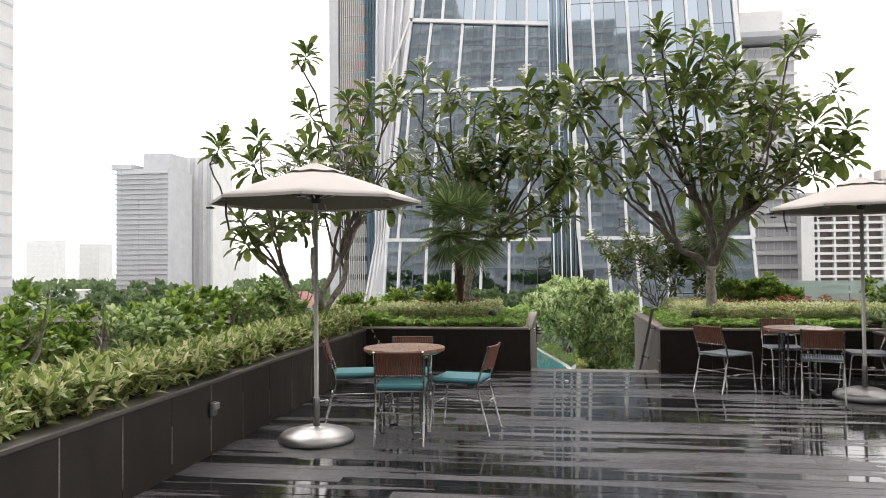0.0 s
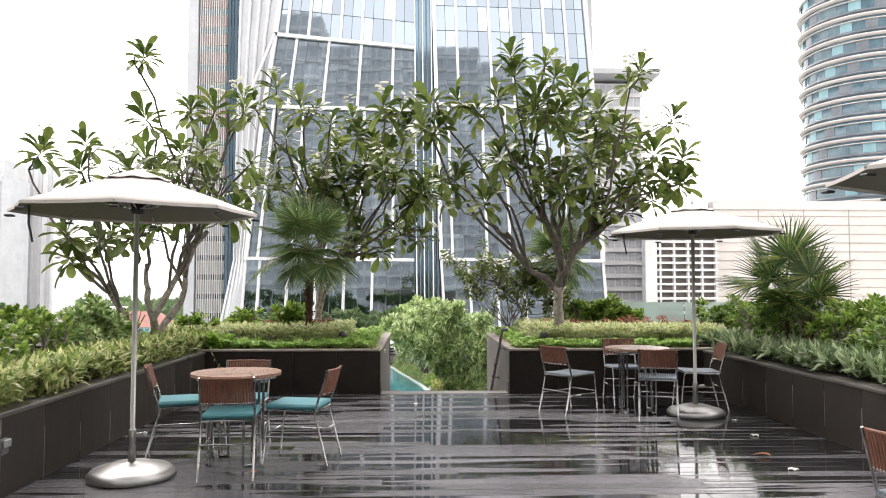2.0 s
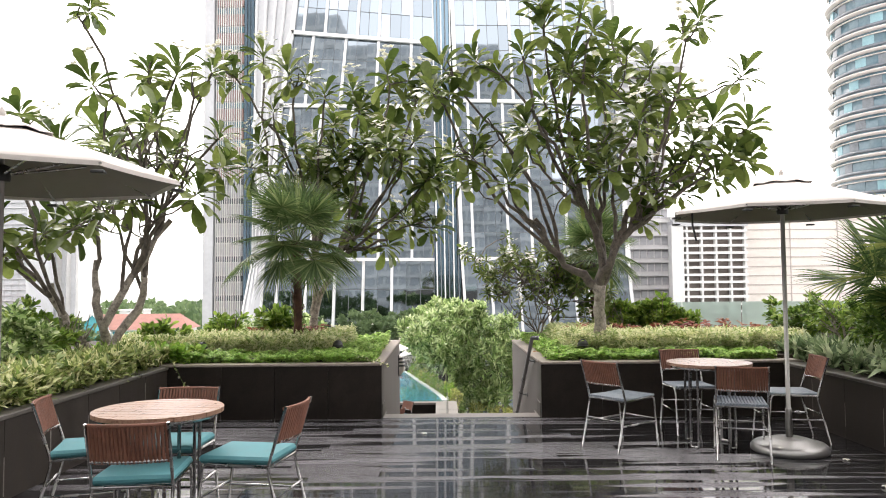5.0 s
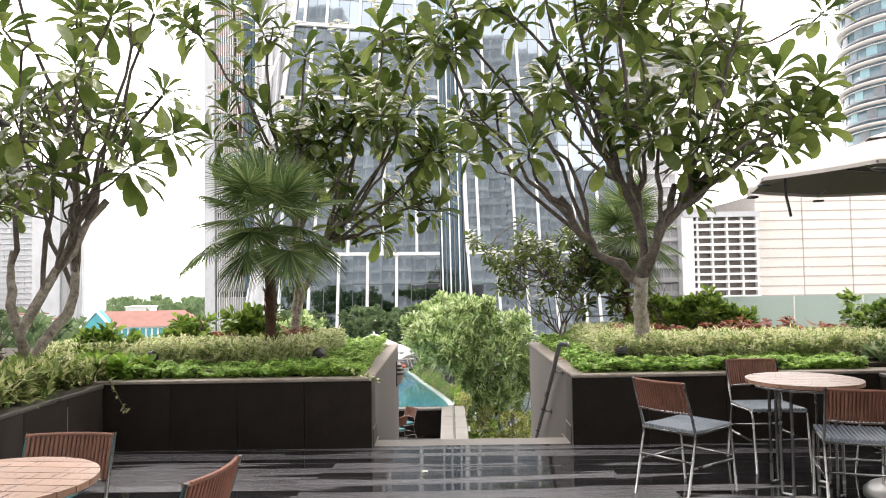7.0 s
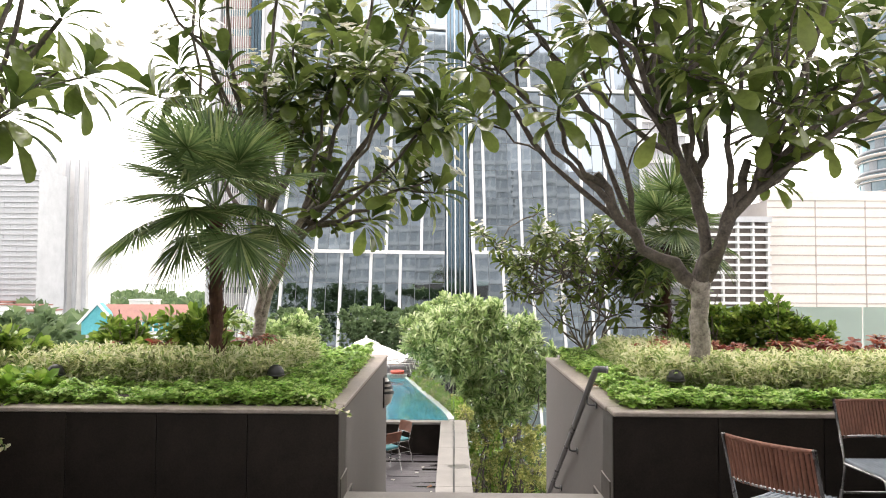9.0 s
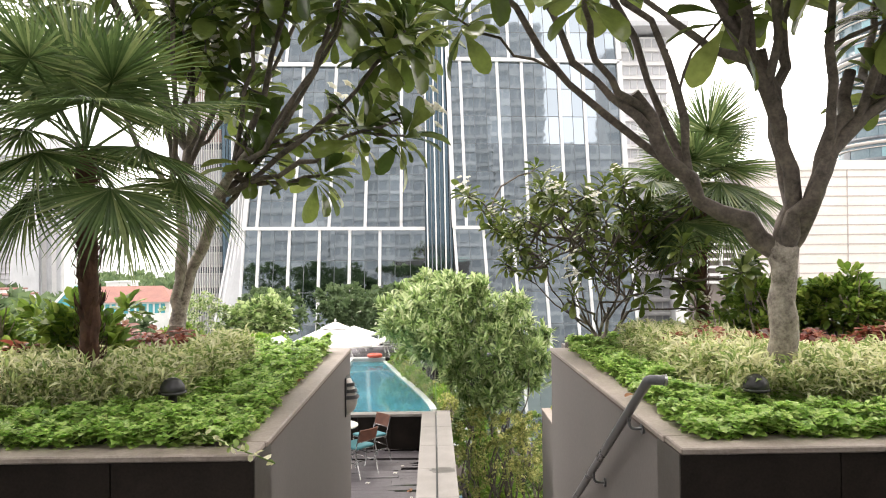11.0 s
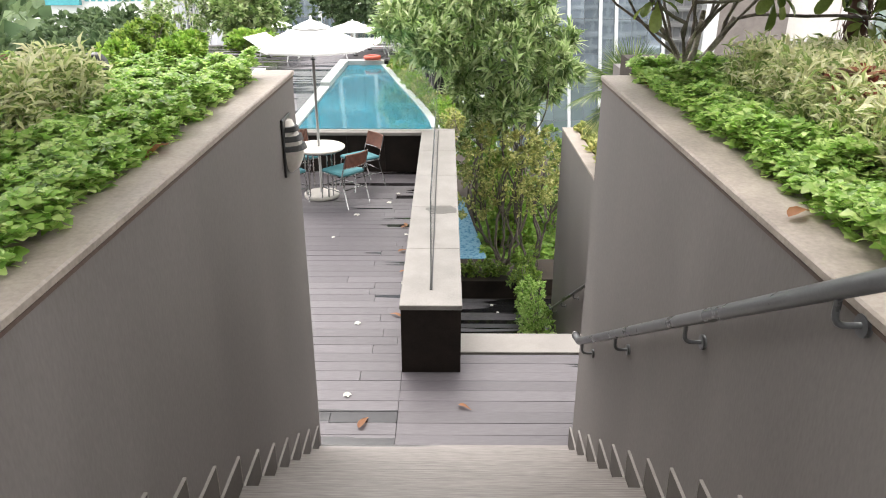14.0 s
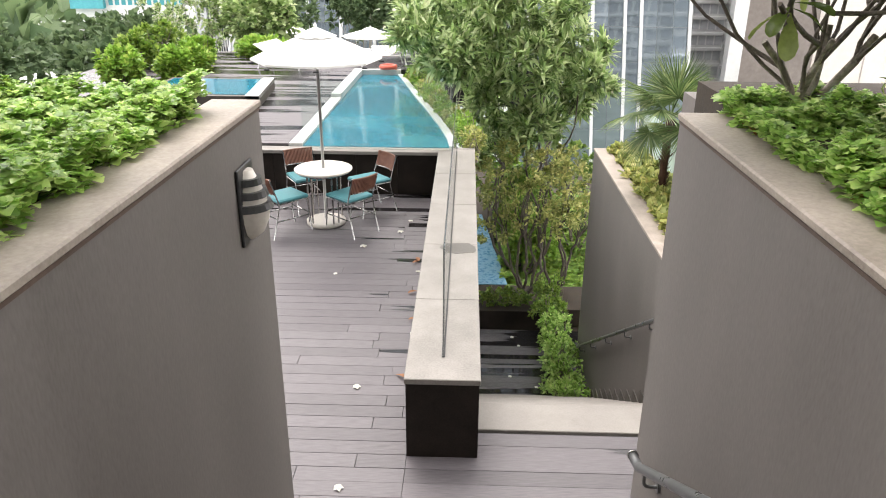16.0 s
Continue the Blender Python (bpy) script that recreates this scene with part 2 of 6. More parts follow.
L_PLUM = leaf_material("plumeria_leaves", [(0.0, (0.036, 0.068, 0.016)), (0.5, (0.105, 0.150, 0.034)), (0.97, (0.24, 0.29, 0.08)), (1.0, (0.42, 0.34, 0.07))], 0.17, 0.42)
L_FAN = leaf_material("fan_palm_leaves", [(0.0, (0.060, 0.105, 0.034)), (0.7, (0.145, 0.215, 0.075)), (1.0, (0.33, 0.38, 0.16))], 0.25, 0.42)
L_FAND = leaf_material("dark_fan_palm_leaves", [(0.0, (0.035, 0.07, 0.022)), (0.7, (0.10, 0.155, 0.045)), (1.0, (0.30, 0.33, 0.09))], 0.25, 0.34)
L_MINT = leaf_material("ground_cover_leaves", [(0.0, (0.15, 0.29, 0.05)), (0.4, (0.38, 0.60, 0.14)), (1.0, (0.70, 0.82, 0.34))], 0.34, 0.52)
L_VARI = leaf_material("variegated_leaves", [(0.0, (0.21, 0.33, 0.09)), (0.3, (0.44, 0.54, 0.20)), (0.5, (0.80, 0.79, 0.48)), (1.0, (0.88, 0.86, 0.63))], 0.5, 0.42)
L_SHRUB = leaf_material("shrub_leaves", [(0.0, (0.055, 0.11, 0.022)), (0.6, (0.15, 0.25, 0.05)), (1.0, (0.32, 0.42, 0.11))], 0.32, 0.45)
L_LIME = leaf_material("lime_leaves", [(0.0, (0.149, 0.285, 0.038)), (0.6, (0.264, 0.450, 0.064)), (1.0, (0.462, 0.570, 0.128))], 0.5)
L_BORDER = leaf_material("striped_border_leaves", [(0.0, (0.12, 0.19, 0.045)), (0.4, (0.28, 0.36, 0.10)), (0.7, (0.52, 0.55, 0.24)), (1.0, (0.78, 0.75, 0.45))], 0.4, 0.42)
L_HEDGE = leaf_material("fresh_hedge_leaves", [(0.0, (0.075, 0.15, 0.022)), (0.5, (0.19, 0.31, 0.05)), (1.0, (0.38, 0.48, 0.11))], 0.36, 0.45)
L_RED = leaf_material("red_leaves", [(0.0, (0.10, 0.05, 0.03)), (0.3, (0.27, 0.055, 0.04)), (0.7, (0.40, 0.14, 0.085)), (1.0, (0.54, 0.36, 0.22))], 0.42, 0.42)
L_OLEA = leaf_material("oleander_leaves", [(0.0, (0.085, 0.155, 0.045)), (0.5, (0.34, 0.47, 0.17)), (1.0, (0.68, 0.74, 0.44))], 0.32, 0.48)
L_GOLD = leaf_material("yellowing_leaves", [(0.0, (0.20, 0.25, 0.07)), (0.6, (0.44, 0.47, 0.15)), (1.0, (0.74, 0.68, 0.30))], 0.45, 0.45)
L_SPIDER = leaf_material("grey_green_leaves", [(0.0, (0.10, 0.16, 0.07)), (0.5, (0.24, 0.33, 0.16)), (1.0, (0.60, 0.66, 0.42))], 0.5)
L_FLOWER = leaf_material("white_petals", [(0.0, (0.75, 0.72, 0.58)), (1.0, (0.85, 0.85, 0.80))], 0.6)
L_FALLEN = leaf_material("fallen_brown_leaves", [(0.0, (0.20, 0.06, 0.03)), (1.0, (0.42, 0.20, 0.08))], 0.6)
L_WOOD = leaf_material("far_tree_leaves", [(0.0, (0.065, 0.111, 0.050)), (1.0, (0.156, 0.221, 0.099))], 0.7)


# ---- mesh helpers ----
def part(name, bm, material, parent=None, label=""):
    if isinstance(bm, bpy.types.Mesh):
        me = bm
    else:
        me = bpy.data.meshes.new(name)
        bm.to_mesh(me)
        bm.free()
    if not me.materials:
        me.materials.append(material)
    ob = new(name, me)
    if parent is not None:
        ob.parent = parent
    if label:
        tagged(ob, label)
    return ob


def thing(name, m, label, category, group="", kind=""):
    ob = new(name)
    ob.matrix_world = m
    return tagged(ob, label, category, group, kind)


def add_box(bm, x0, x1, y0, y1, z0, z1, bevel=0.0):
    r = bmesh.ops.create_cube(bm, size=1.0, matrix=Matrix.LocRotScale(((x0 + x1) / 2, (y0 + y1) / 2, (z0 + z1) / 2), None, (x1 - x0, y1 - y0, z1 - z0)))
    if bevel:
        edges = list({e for v in r["verts"] for e in v.link_edges})
        bmesh.ops.bevel(bm, geom=edges, offset=bevel, segments=1, affect="EDGES", profile=0.5)
    return r


def box(x0, x1, y0, y1, z0, z1, bevel=0.0):
    bm = bmesh.new()
    add_box(bm, x0, x1, y0, y1, z0, z1, bevel)
    return bm


def add_tube(bm, points, radii, sides=8, cap=True):
    """A round tube along points; radii: one number, or one for each point."""
    pts = [Vector(p) for p in points]
    if not isinstance(radii, (list, tuple)):
        radii = [radii] * len(pts)
    rings, up = [], None
    for i, p in enumerate(pts):
        d = (pts[min(i + 1, len(pts) - 1)] - pts[max(i - 1, 0)]).normalized()
        if up is None:
            up = d.orthogonal().normalized()
        side = d.cross(up)
        side = side.normalized() if side.length > 1e-6 else d.orthogonal().normalized()
        up = side.cross(d).normalized()
        rings.append([bm.verts.new(p + (side * math.cos(a) + up * math.sin(a)) * radii[i]) for a in [2 * math.pi * k / sides for k in range(sides)]])
    for a, b in zip(rings, rings[1:]):
        for k in range(sides):
            f = bm.faces.new((a[k], a[(k + 1) % sides], b[(k + 1) % sides], b[k]))
            f.smooth = True
    if cap:
        bm.faces.new(rings[0])
        bm.faces.new(rings[-1][::-1])
    return bm


def tube(points, radii, sides=8, cap=True):
    return add_tube(bmesh.new(), points, radii, sides, cap)


def bent(points, r, steps=4):
    """The points with their inner corners rounded to radius r."""
    pts = [Vector(p) for p in points]
    out = [pts[0]]
    for a, b, c in zip(pts, pts[1:], pts[2:]):
        u, v = (a - b).normalized(), (c - b).normalized()
        p, q = b + u * min(r, (a - b).length / 2), b + v * min(r, (c - b).length / 2)
        for k in range(steps + 1):
            t = k / steps
            out.append(p * (1 - t) ** 2 + b * 2 * t * (1 - t) + q * t * t)
    return out + [pts[-1]]


def lathe(profile, sides=32):
    """A turned body from (radius, height) pairs."""
    bm = bmesh.new()
    rings = []
    for r, z in profile:
        rings.append([bm.verts.new((max(r, 1e-4) * math.cos(2 * math.pi * k / sides), max(r, 1e-4) * math.sin(2 * math.pi * k / sides), z)) for k in range(sides)])
    for a, b in zip(rings, rings[1:]):
        for k in range(sides):
            bm.faces.new((a[k], a[(k + 1) % sides], b[(k + 1) % sides], b[k])).smooth = True
    bm.faces.new(rings[0][::-1])
    bm.faces.new(rings[-1])
    return bm


def prism(points, z0, z1):
    bm = bmesh.new()
    lo = [bm.verts.new((x, y, z0)) for x, y in points]
    hi = [bm.verts.new((x, y, z1)) for x, y in points]
    bm.faces.new(lo[::-1]), bm.faces.new(hi)
    for k in range(len(points)):
        j = (k + 1) % len(points)
        bm.faces.new((lo[k], lo[j], hi[j], hi[k]))
    bmesh.ops.recalc_face_normals(bm, faces=bm.faces)
    return bm


# leaf outlines: (along, across, lift) rows of half a leaf, mirrored about the rib
SPRIG = [(0.0, 0.08, 0.0), (0.5, 0.42, 0.06), (1.0, 0.0, -0.08)]
MINT = [(0.0, 0.10, 0.0), (0.55, 0.50, 0.05), (1.0, 0.10, -0.10)]
OVAL = [(0.0, 0.04, 0.0), (0.38, 0.28, 0.05), (0.78, 0.24, -0.02), (1.0, 0.0, -0.10)]
PADDLE = [(0.0, 0.02, 0.0), (0.25, 0.07, 0.04), (0.5, 0.14, 0.06), (0.76, 0.172, 0.02), (0.92, 0.13, -0.03), (0.98, 0.065, -0.05), (1.0, 0.0, -0.06)]
BLADE = [(0.0, 0.05, 0.0), (0.45, 0.09, 0.08), (1.0, 0.0, -0.06)]
ROUND = [(0.0, 0.06, 0.0), (0.35, 0.40, 0.06), (0.75, 0.34, 0.0), (1.0, 0.0, -0.1)]


def leaf_template(outline, fold=0.25):
    verts, faces = [], []
    for i, (y, w, z) in enumerate(outline):
        verts += [(0, y, z), (-w, y, z + w * fold), (w, y, z + w * fold)]
        if i:
            a, b = 3 * (i - 1), 3 * i
            faces += [(a, b, b + 1, a + 1), (a, a + 2, b + 2, b)]
    return np.array(verts, float), np.array(faces, int)


def leaf_cloud(name, at, ahead, up, size, outline, material, fold=0.25, widen=1.0):
    """One mesh of many leaves; each starts at a point, grows along ahead, its face turned to up."""
    at, ahead, up = np.asarray(at, float), np.asarray(ahead, float), np.asarray(up, float)
    size = np.broadcast_to(np.asarray(size, float), (len(at),))
    tv, tf = leaf_template(outline, fold)
    y = ahead / np.maximum(np.linalg.norm(ahead, axis=1, keepdims=True), 1e-9)
    x = np.cross(y, up)
    x /= np.maximum(np.linalg.norm(x, axis=1, keepdims=True), 1e-9)
    z = np.cross(x, y)
    v = at[:, None, :] + size[:, None, None] * (tv[None, :, 0:1] * widen * x[:, None] + tv[None, :, 1:2] * y[:, None] + tv[None, :, 2:3] * z[:, None])
    f = (tf[None] + (np.arange(len(at)) * len(tv))[:, None, None]).reshape(-1, 4)
    me = bpy.data.meshes.new(name)
    me.vertices.add(len(at) * len(tv))
    me.vertices.foreach_set("co", v.reshape(-1))
    me.loops.add(f.size)
    me.loops.foreach_set("vertex_index", f.reshape(-1))
    me.polygons.add(len(f))
    me.polygons.foreach_set("loop_start", np.arange(0, f.size, 4))
    me.update(calc_edges=True)
    me.materials.append(material)
    return me


def rand_dirs(n, rng, lift=0.0, spread=1.0):
    d = rng.normal(size=(n, 3)) * spread
    d[:, 2] += lift
    return d / np.linalg.norm(d, axis=1, keepdims=True)


RNG = np.random.default_rng(7)


# ---- the setting: levels and stairs ----
XL, XR, YF = -2.52, 4.22, 10.03          # deck sides and the face of the front planters
SL, SR = -0.185, 1.56                    # stair walls
TOP, LOW, DEEP = 0.605, -2.114, -5.28     # planter top, lower deck, garden level
RISE, GO, Y0 = 2.114 / 12, 0.272, 10.36  # stairs
YB, YE0 = -3.0, 13.4


def structure(name, label, category=""):
    return tagged(new(name), label, category or name.split("_")[0], kind="structure")


def boards(parent, x0, x1, y0, y1, z, material, rng, pitch=0.146, lengths=(1.9, 3.0), gap=0.003):
    """Deck boards side by side, with open joints, butted end to end at random."""
    shared = {}
    y = y0
    while y < y1 - 0.05:
        x = x0 - rng.uniform(0, 1.2)
        while x < x1:
            ln = round(rng.uniform(*lengths), 1)
            a, b = max(x, x0), min(x + ln, x1)
            x += ln
            if b - a < 0.05:
                continue
            key = round(b - a, 2)
            if key not in shared:
                bm = box(-(b - a) / 2 + 0.0015, (b - a) / 2 - 0.0015, -pitch / 2 + gap, pitch / 2 - gap, -0.024, 0, min(0.0025, gap))
                me = bpy.data.meshes.new("plank")
                bm.to_mesh(me)
                bm.free()
                me.materials.append(material)
                shared[key] = me
            ob = part("plank", shared[key], material, parent)
            ob.location = ((a + b) / 2, y + pitch / 2, z + rng.uniform(-0.0012, 0.0012))
        y += pitch


def panels(parent, u0, u1, z0, z1, at, axis, out, material, width=0.6, thick=0.02, leached=0):
    """Stone slabs hung on a wall along x or y, with open joints."""
    n = max(1, round((u1 - u0) / width))
    w = (u1 - u0) / n
    bm = bmesh.new()
    lo, hi = sorted((0, out * thick))
    add_box(bm, *((-w / 2 + 0.002, w / 2 - 0.002, lo, hi) if axis == "x" else (lo, hi, -w / 2 + 0.002, w / 2 - 0.002)), z0, z1, 0.0015)
    me = bpy.data.meshes.new("stone_panel")
    bm.to_mesh(me)
    bm.free()
    me.materials.append(material)
    for i in range(n):
        ob = part("stone_panel", me, material, parent)
        u = u0 + (i + 0.5) * w
        ob.location = (u, at, 0) if axis == "x" else (at, u, 0)
    r = random.Random(leached)
    for i in range(1, n if leached else 0):
        # pale lime run down from the joints
        u, top, half = u0 + i * w, z0 + (z1 - z0) * r.uniform(0.55, 1.0), r.uniform(0.003, 0.007)
        face = sorted((at + out * (thick - 0.001), at + out * (thick + 0.0012)))
        bm = box(u - half, u + half, *face, z0 + r.uniform(0.0, 0.15), top) if axis == "x" else box(*face, u - half, u + half, z0 + r.uniform(0.0, 0.15), top)
        part("lime_streak", bm, M_LIME, parent, "pale lime streak on the joint")


def solid(name, bm, material, label, category=""):
    return tagged(part(name, bm, material), label, category or name.split("_")[0], kind="structure")


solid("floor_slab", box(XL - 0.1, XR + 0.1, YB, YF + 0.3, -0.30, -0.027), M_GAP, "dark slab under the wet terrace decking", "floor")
solid("floor_slab_lower", prism([(-8, YE0), (2.57, YE0), (2.57, 14.9), (0.83, 14.9), (0.83, 20.45), (-8, 20.45)], LOW - 0.4, LOW - 0.027), M_GAPL, "dark slab under the lower decking", "floor")
# planter walls round the upper deck
T = 0.22
wall_west = solid("wall_west", box(XL - T, XL - 0.021, YB, YF + 0.02, -0.3, TOP - 0.055), M_STONE, "low dark stone planter wall beside the terrace", "planter wall")
wall_east = solid("wall_east", box(XR + 0.021, XR + T, YB, YF + 0.02, -0.3, TOP - 0.055), M_STONE, "low dark stone planter wall beside the terrace", "planter wall")
wall_front_1 = solid("wall_front_1", box(XL - T, SL - 0.021, YF + 0.021, YF + T, -0.3, TOP - 0.03), M_STONE, "dark stone front of a raised planter beside the stairs", "planter wall")
wall_front_2 = solid("wall_front_2", box(SR + 0.021, XR + T, YF + 0.021, YF + T, -0.3, TOP - 0.03), M_STONE, "dark stone front of a raised planter beside the stairs", "planter wall")
solid("coping_west", box(XL - 0.20, XL + 0.012, YB, YF, TOP - 0.054, TOP - 0.02, 0.006), M_COPED, "dark wet stone coping on the planter wall", "coping")
solid("coping_east", box(XR - 0.012, XR + 0.20, YB, YF, TOP - 0.054, TOP - 0.02, 0.006), M_COPED, "dark wet stone coping on the planter wall", "coping")
solid("coping_front_1", box(XL - 0.2, SL - 0.001, YF - 0.012, YF + 0.20, TOP - 0.029, TOP, 0.006), M_COPE, "weathered stone coping on the planter front", "coping")
solid("coping_front_2", box(SR + 0.001, XR + 0.2, YF - 0.012, YF + 0.20, TOP - 0.029, TOP, 0.006), M_COPE, "weathered stone coping on the planter front", "coping")
# stair walls
YE, YR = 13.45, 13.30
wall_stair_1 = solid("wall_stair_1", box(SL - T, SL, YF + 0.30, YE, LOW - 0.3, TOP - 0.03), M_WALL, "tall grey-brown painted wall beside the stairs", "stair wall")
wall_stair_2 = solid("wall_stair_2", box(SR, SR + T, YF + 0.30, YR, LOW - 0.3, TOP - 0.03), M_WALL, "tall grey-brown painted wall beside the stairs", "stair wall")
for sgn, x, ye in ((-1, SL, YE), (1, SR, YR)):
    a, b = sorted((x, x + sgn * T))
    c = solid("wall_return", box(a, b, YF + 0.021, YF + 0.299, -0.3, TOP - 0.03), M_STONE2, "brown stone corner of the planter at the stair head", "planter wall")
    part("stone_panel", box(x - 0.004 if sgn > 0 else x, x if sgn > 0 else x + 0.004, YF + 0.001, YF + 0.297, -0.02, TOP - 0.031), M_STONE2, c)
    a, b = sorted((x - sgn * 0.010, x + sgn * 0.205))
    solid("coping_stair", box(a, b, YF + 0.201, ye + 0.01, TOP - 0.029, TOP, 0.006), M_COPE, "weathered stone coping along the stair wall", "coping")
    # flat brown strip drawn in place of the dark shadow gap below the coping
    a, b = sorted((x - sgn * 0.004, x))
    solid("trim_shadow_line", box(a, b, YF + 0.30, ye, TOP - 0.041, TOP - 0.030), M_SEAM, "thin brown strip for the shadow gap under the coping", "trim")
# planter end walls towards the lower deck, and the building edge
solid("wall_planter_end_1", box(-8, SL - T, YE - 0.2, YE, LOW - 0.3, TOP - 0.05), M_WALL, "grey-brown wall closing the planter above the lower deck", "wall")
solid("wall_planter_end_2", box(SR + T, 9, YE + 0.4, YE + 0.6, LOW - 0.3, TOP - 0.05), M_WALL, "grey-brown wall closing the planter above the lower deck", "wall")
# soil in the planters
solid("planter_bed_west", box(-5.0, XL - T, YB, YF, -0.3, 0.58), M_SOIL, "dark damp soil in the side planter", "soil")
solid("planter_bed_east", box(XR + T, 7.2, YB, YF, -0.3, 0.58), M_SOIL, "dark damp soil in the side planter", "soil")
solid("planter_bed_1", box(-8.8, SL - T, YF + T, YE - 0.2, -0.3, 0.64), M_SOIL, "dark damp soil in the raised planter", "soil")
solid("planter_bed_2", box(SR + T, 8.8, YF + T, YE + 0.4, -0.3, 0.64), M_SOIL, "dark damp soil in the raised planter", "soil")
solid("parapet_west", box(-5.2, -5.0, YB, YF, -1.5, 0.7), M_WALL, "outer edge of the side planter", "parapet")
solid("parapet_east", box(7.2, 7.4, YB, YF + 3, -1.5, 0.7), M_WALL, "outer edge of the side planter", "parapet")

# stairs
for i in range(1, 13):
    z = -i * RISE
    y = Y0 + (i - 1) * GO
    st = solid("stair_step", box(SL, SR, y - 0.02, y + GO if i < 12 else y + 0.02, z - 0.22, z - 0.001 if i < 12 else z - 0.03, 0.004), M_STEP, "grey stone stair tread", "step")
    for k in range(2 if i < 12 else 0):
        part("plank", box(SL + 0.012, SR - 0.012, y - 0.018 + k * 0.145, y + 0.122 + k * 0.145, z - 0.0005, z + 0.006, 0.002), M_TREAD, st)
    for sgn, x in ((1, SL), (-1, SR)):
        a, b = sorted((x, x + sgn * 0.011))
        sk = part("skirting", box(a, b, y - GO + 0.002, y, z - 0.02, z + RISE + 0.15, 0.003), M_STONE2, st)
        part("edge", box(a - 0.001, b + 0.001, y - GO + 0.002, y, z + RISE + 0.1505, z + RISE + 0.154), M_STEP, sk)
        part("edge", box(a - 0.001, b + 0.001, y + 0.0005, y + 0.004, z - 0.02, z + RISE + 0.154), M_STEP, sk)
solid("stair_head", box(SL, SR, YF + 0.02, Y0, -0.25, -0.002, 0.004), M_STEP, "stone edge at the top of the stairs", "step")

# lower deck edge, parapet with glass, second flight
PX0, PX1, PY0 = 0.325, 0.825, 14.553
para = solid("parapet_lower", box(PX0 + 0.02, PX1 - 0.02, PY0 + 0.02, 20.6, DEEP, -1.515), M_STONE, "long dark stone parapet with a pale coping", "parapet")
part("stone_panel", box(PX0, PX1, PY0, PY0 + 0.02, LOW - 0.0, -1.516), M_STONE, para)
panels(para, PY0 + 0.022, 20.4, LOW, -1.516, PX0 + 0.02, "y", -1, M_STONE, 0.6)
panels(para, PY0 + 0.022, 20.58, DEEP, -1.516, PX1 - 0.02, "y", 1, M_STONE, 0.6)
for y in np.arange(PY0, 20.6, 1.2):
    solid("coping_parapet", box(PX0 - 0.01, PX1 + 0.01, y - (0.01 if y == PY0 else 0), min(y + 1.198, 20.66), -1.514, -1.47, 0.005), M_COPE2, "pale stone coping slab on the parapet", "coping")
gl = solid("glass_balustrade", box(0.566, 0.578, PY0 + 0.28, 20.5, -1.47, -0.62), M_GLASS, "clear frameless glass balustrade standing in the parapet coping", "glass")
gl.visible_shadow = False
solid("glass_channel", box(0.560, 0.584, PY0 + 0.28, 20.5, -1.469, -1.463), M_BLACK, "black channel holding the glass", "channel")
WX = 2.57
solid("landing", box(PX1, WX, 14.88, 15.22, LOW - 0.3, LOW + 0.004, 0.005), M_STEP, "pale stone strip at the head of the lower stairs", "step")
for i in range(1, 19):
    z = LOW - i * RISE
    y = 15.22 + (i - 1) * GO
    st = solid("stair_step_lower", box(PX1, WX, y - 0.02, y + GO, z - 0.22, z, 0.004), M_STEP, "grey stone stair tread of the lower flight", "step")
    part("skirting", box(WX - 0.012, WX, y - GO + 0.002, y, z - 0.02, z + RISE + 0.15, 0.003), M_STONE2, st)
solid("wall_lower_stair", box(WX, WX + 0.18, 13.9, 20.75, DEEP - 0.3, -1.50), M_WALL, "grey-brown painted wall beside the lower stairs", "stair wall")
solid("coping_lower_stair", box(WX - 0.01, WX + 0.21, 13.9, 20.76, -1.50, -1.47, 0.005), M_COPE, "stone coping on the lower stair wall", "coping")
solid("planter_bed_lower", box(WX + 0.21, 6.5, 13.9, 20.75, -3, -1.54), M_SOIL, "soil of the planter beside the lower stairs", "soil")

# pool wall across the lower deck, pool level
PZ = -1.47
pw = solid("wall_pool", box(-8, PX0, 20.45, 20.6, LOW - 0.3, PZ - 0.05), M_STONE, "dark stone wall below the raised pool", "wall")
panels(pw, -8, PX0, LOW, PZ - 0.051, 20.45, "x", -1, M_STONE, 0.6)
solid("coping_pool", box(-8, PX0 - 0.012, 20.38, 20.62, PZ - 0.05, PZ, 0.005), M_COPE2, "pale coping at the near edge of the pool", "coping")
# garden level
solid("floor_slab_garden", box(PX1, 4.5, 19.8, 22.2, DEEP - 0.3, DEEP - 0.027), M_GAP, "slab under the garden decking", "floor")



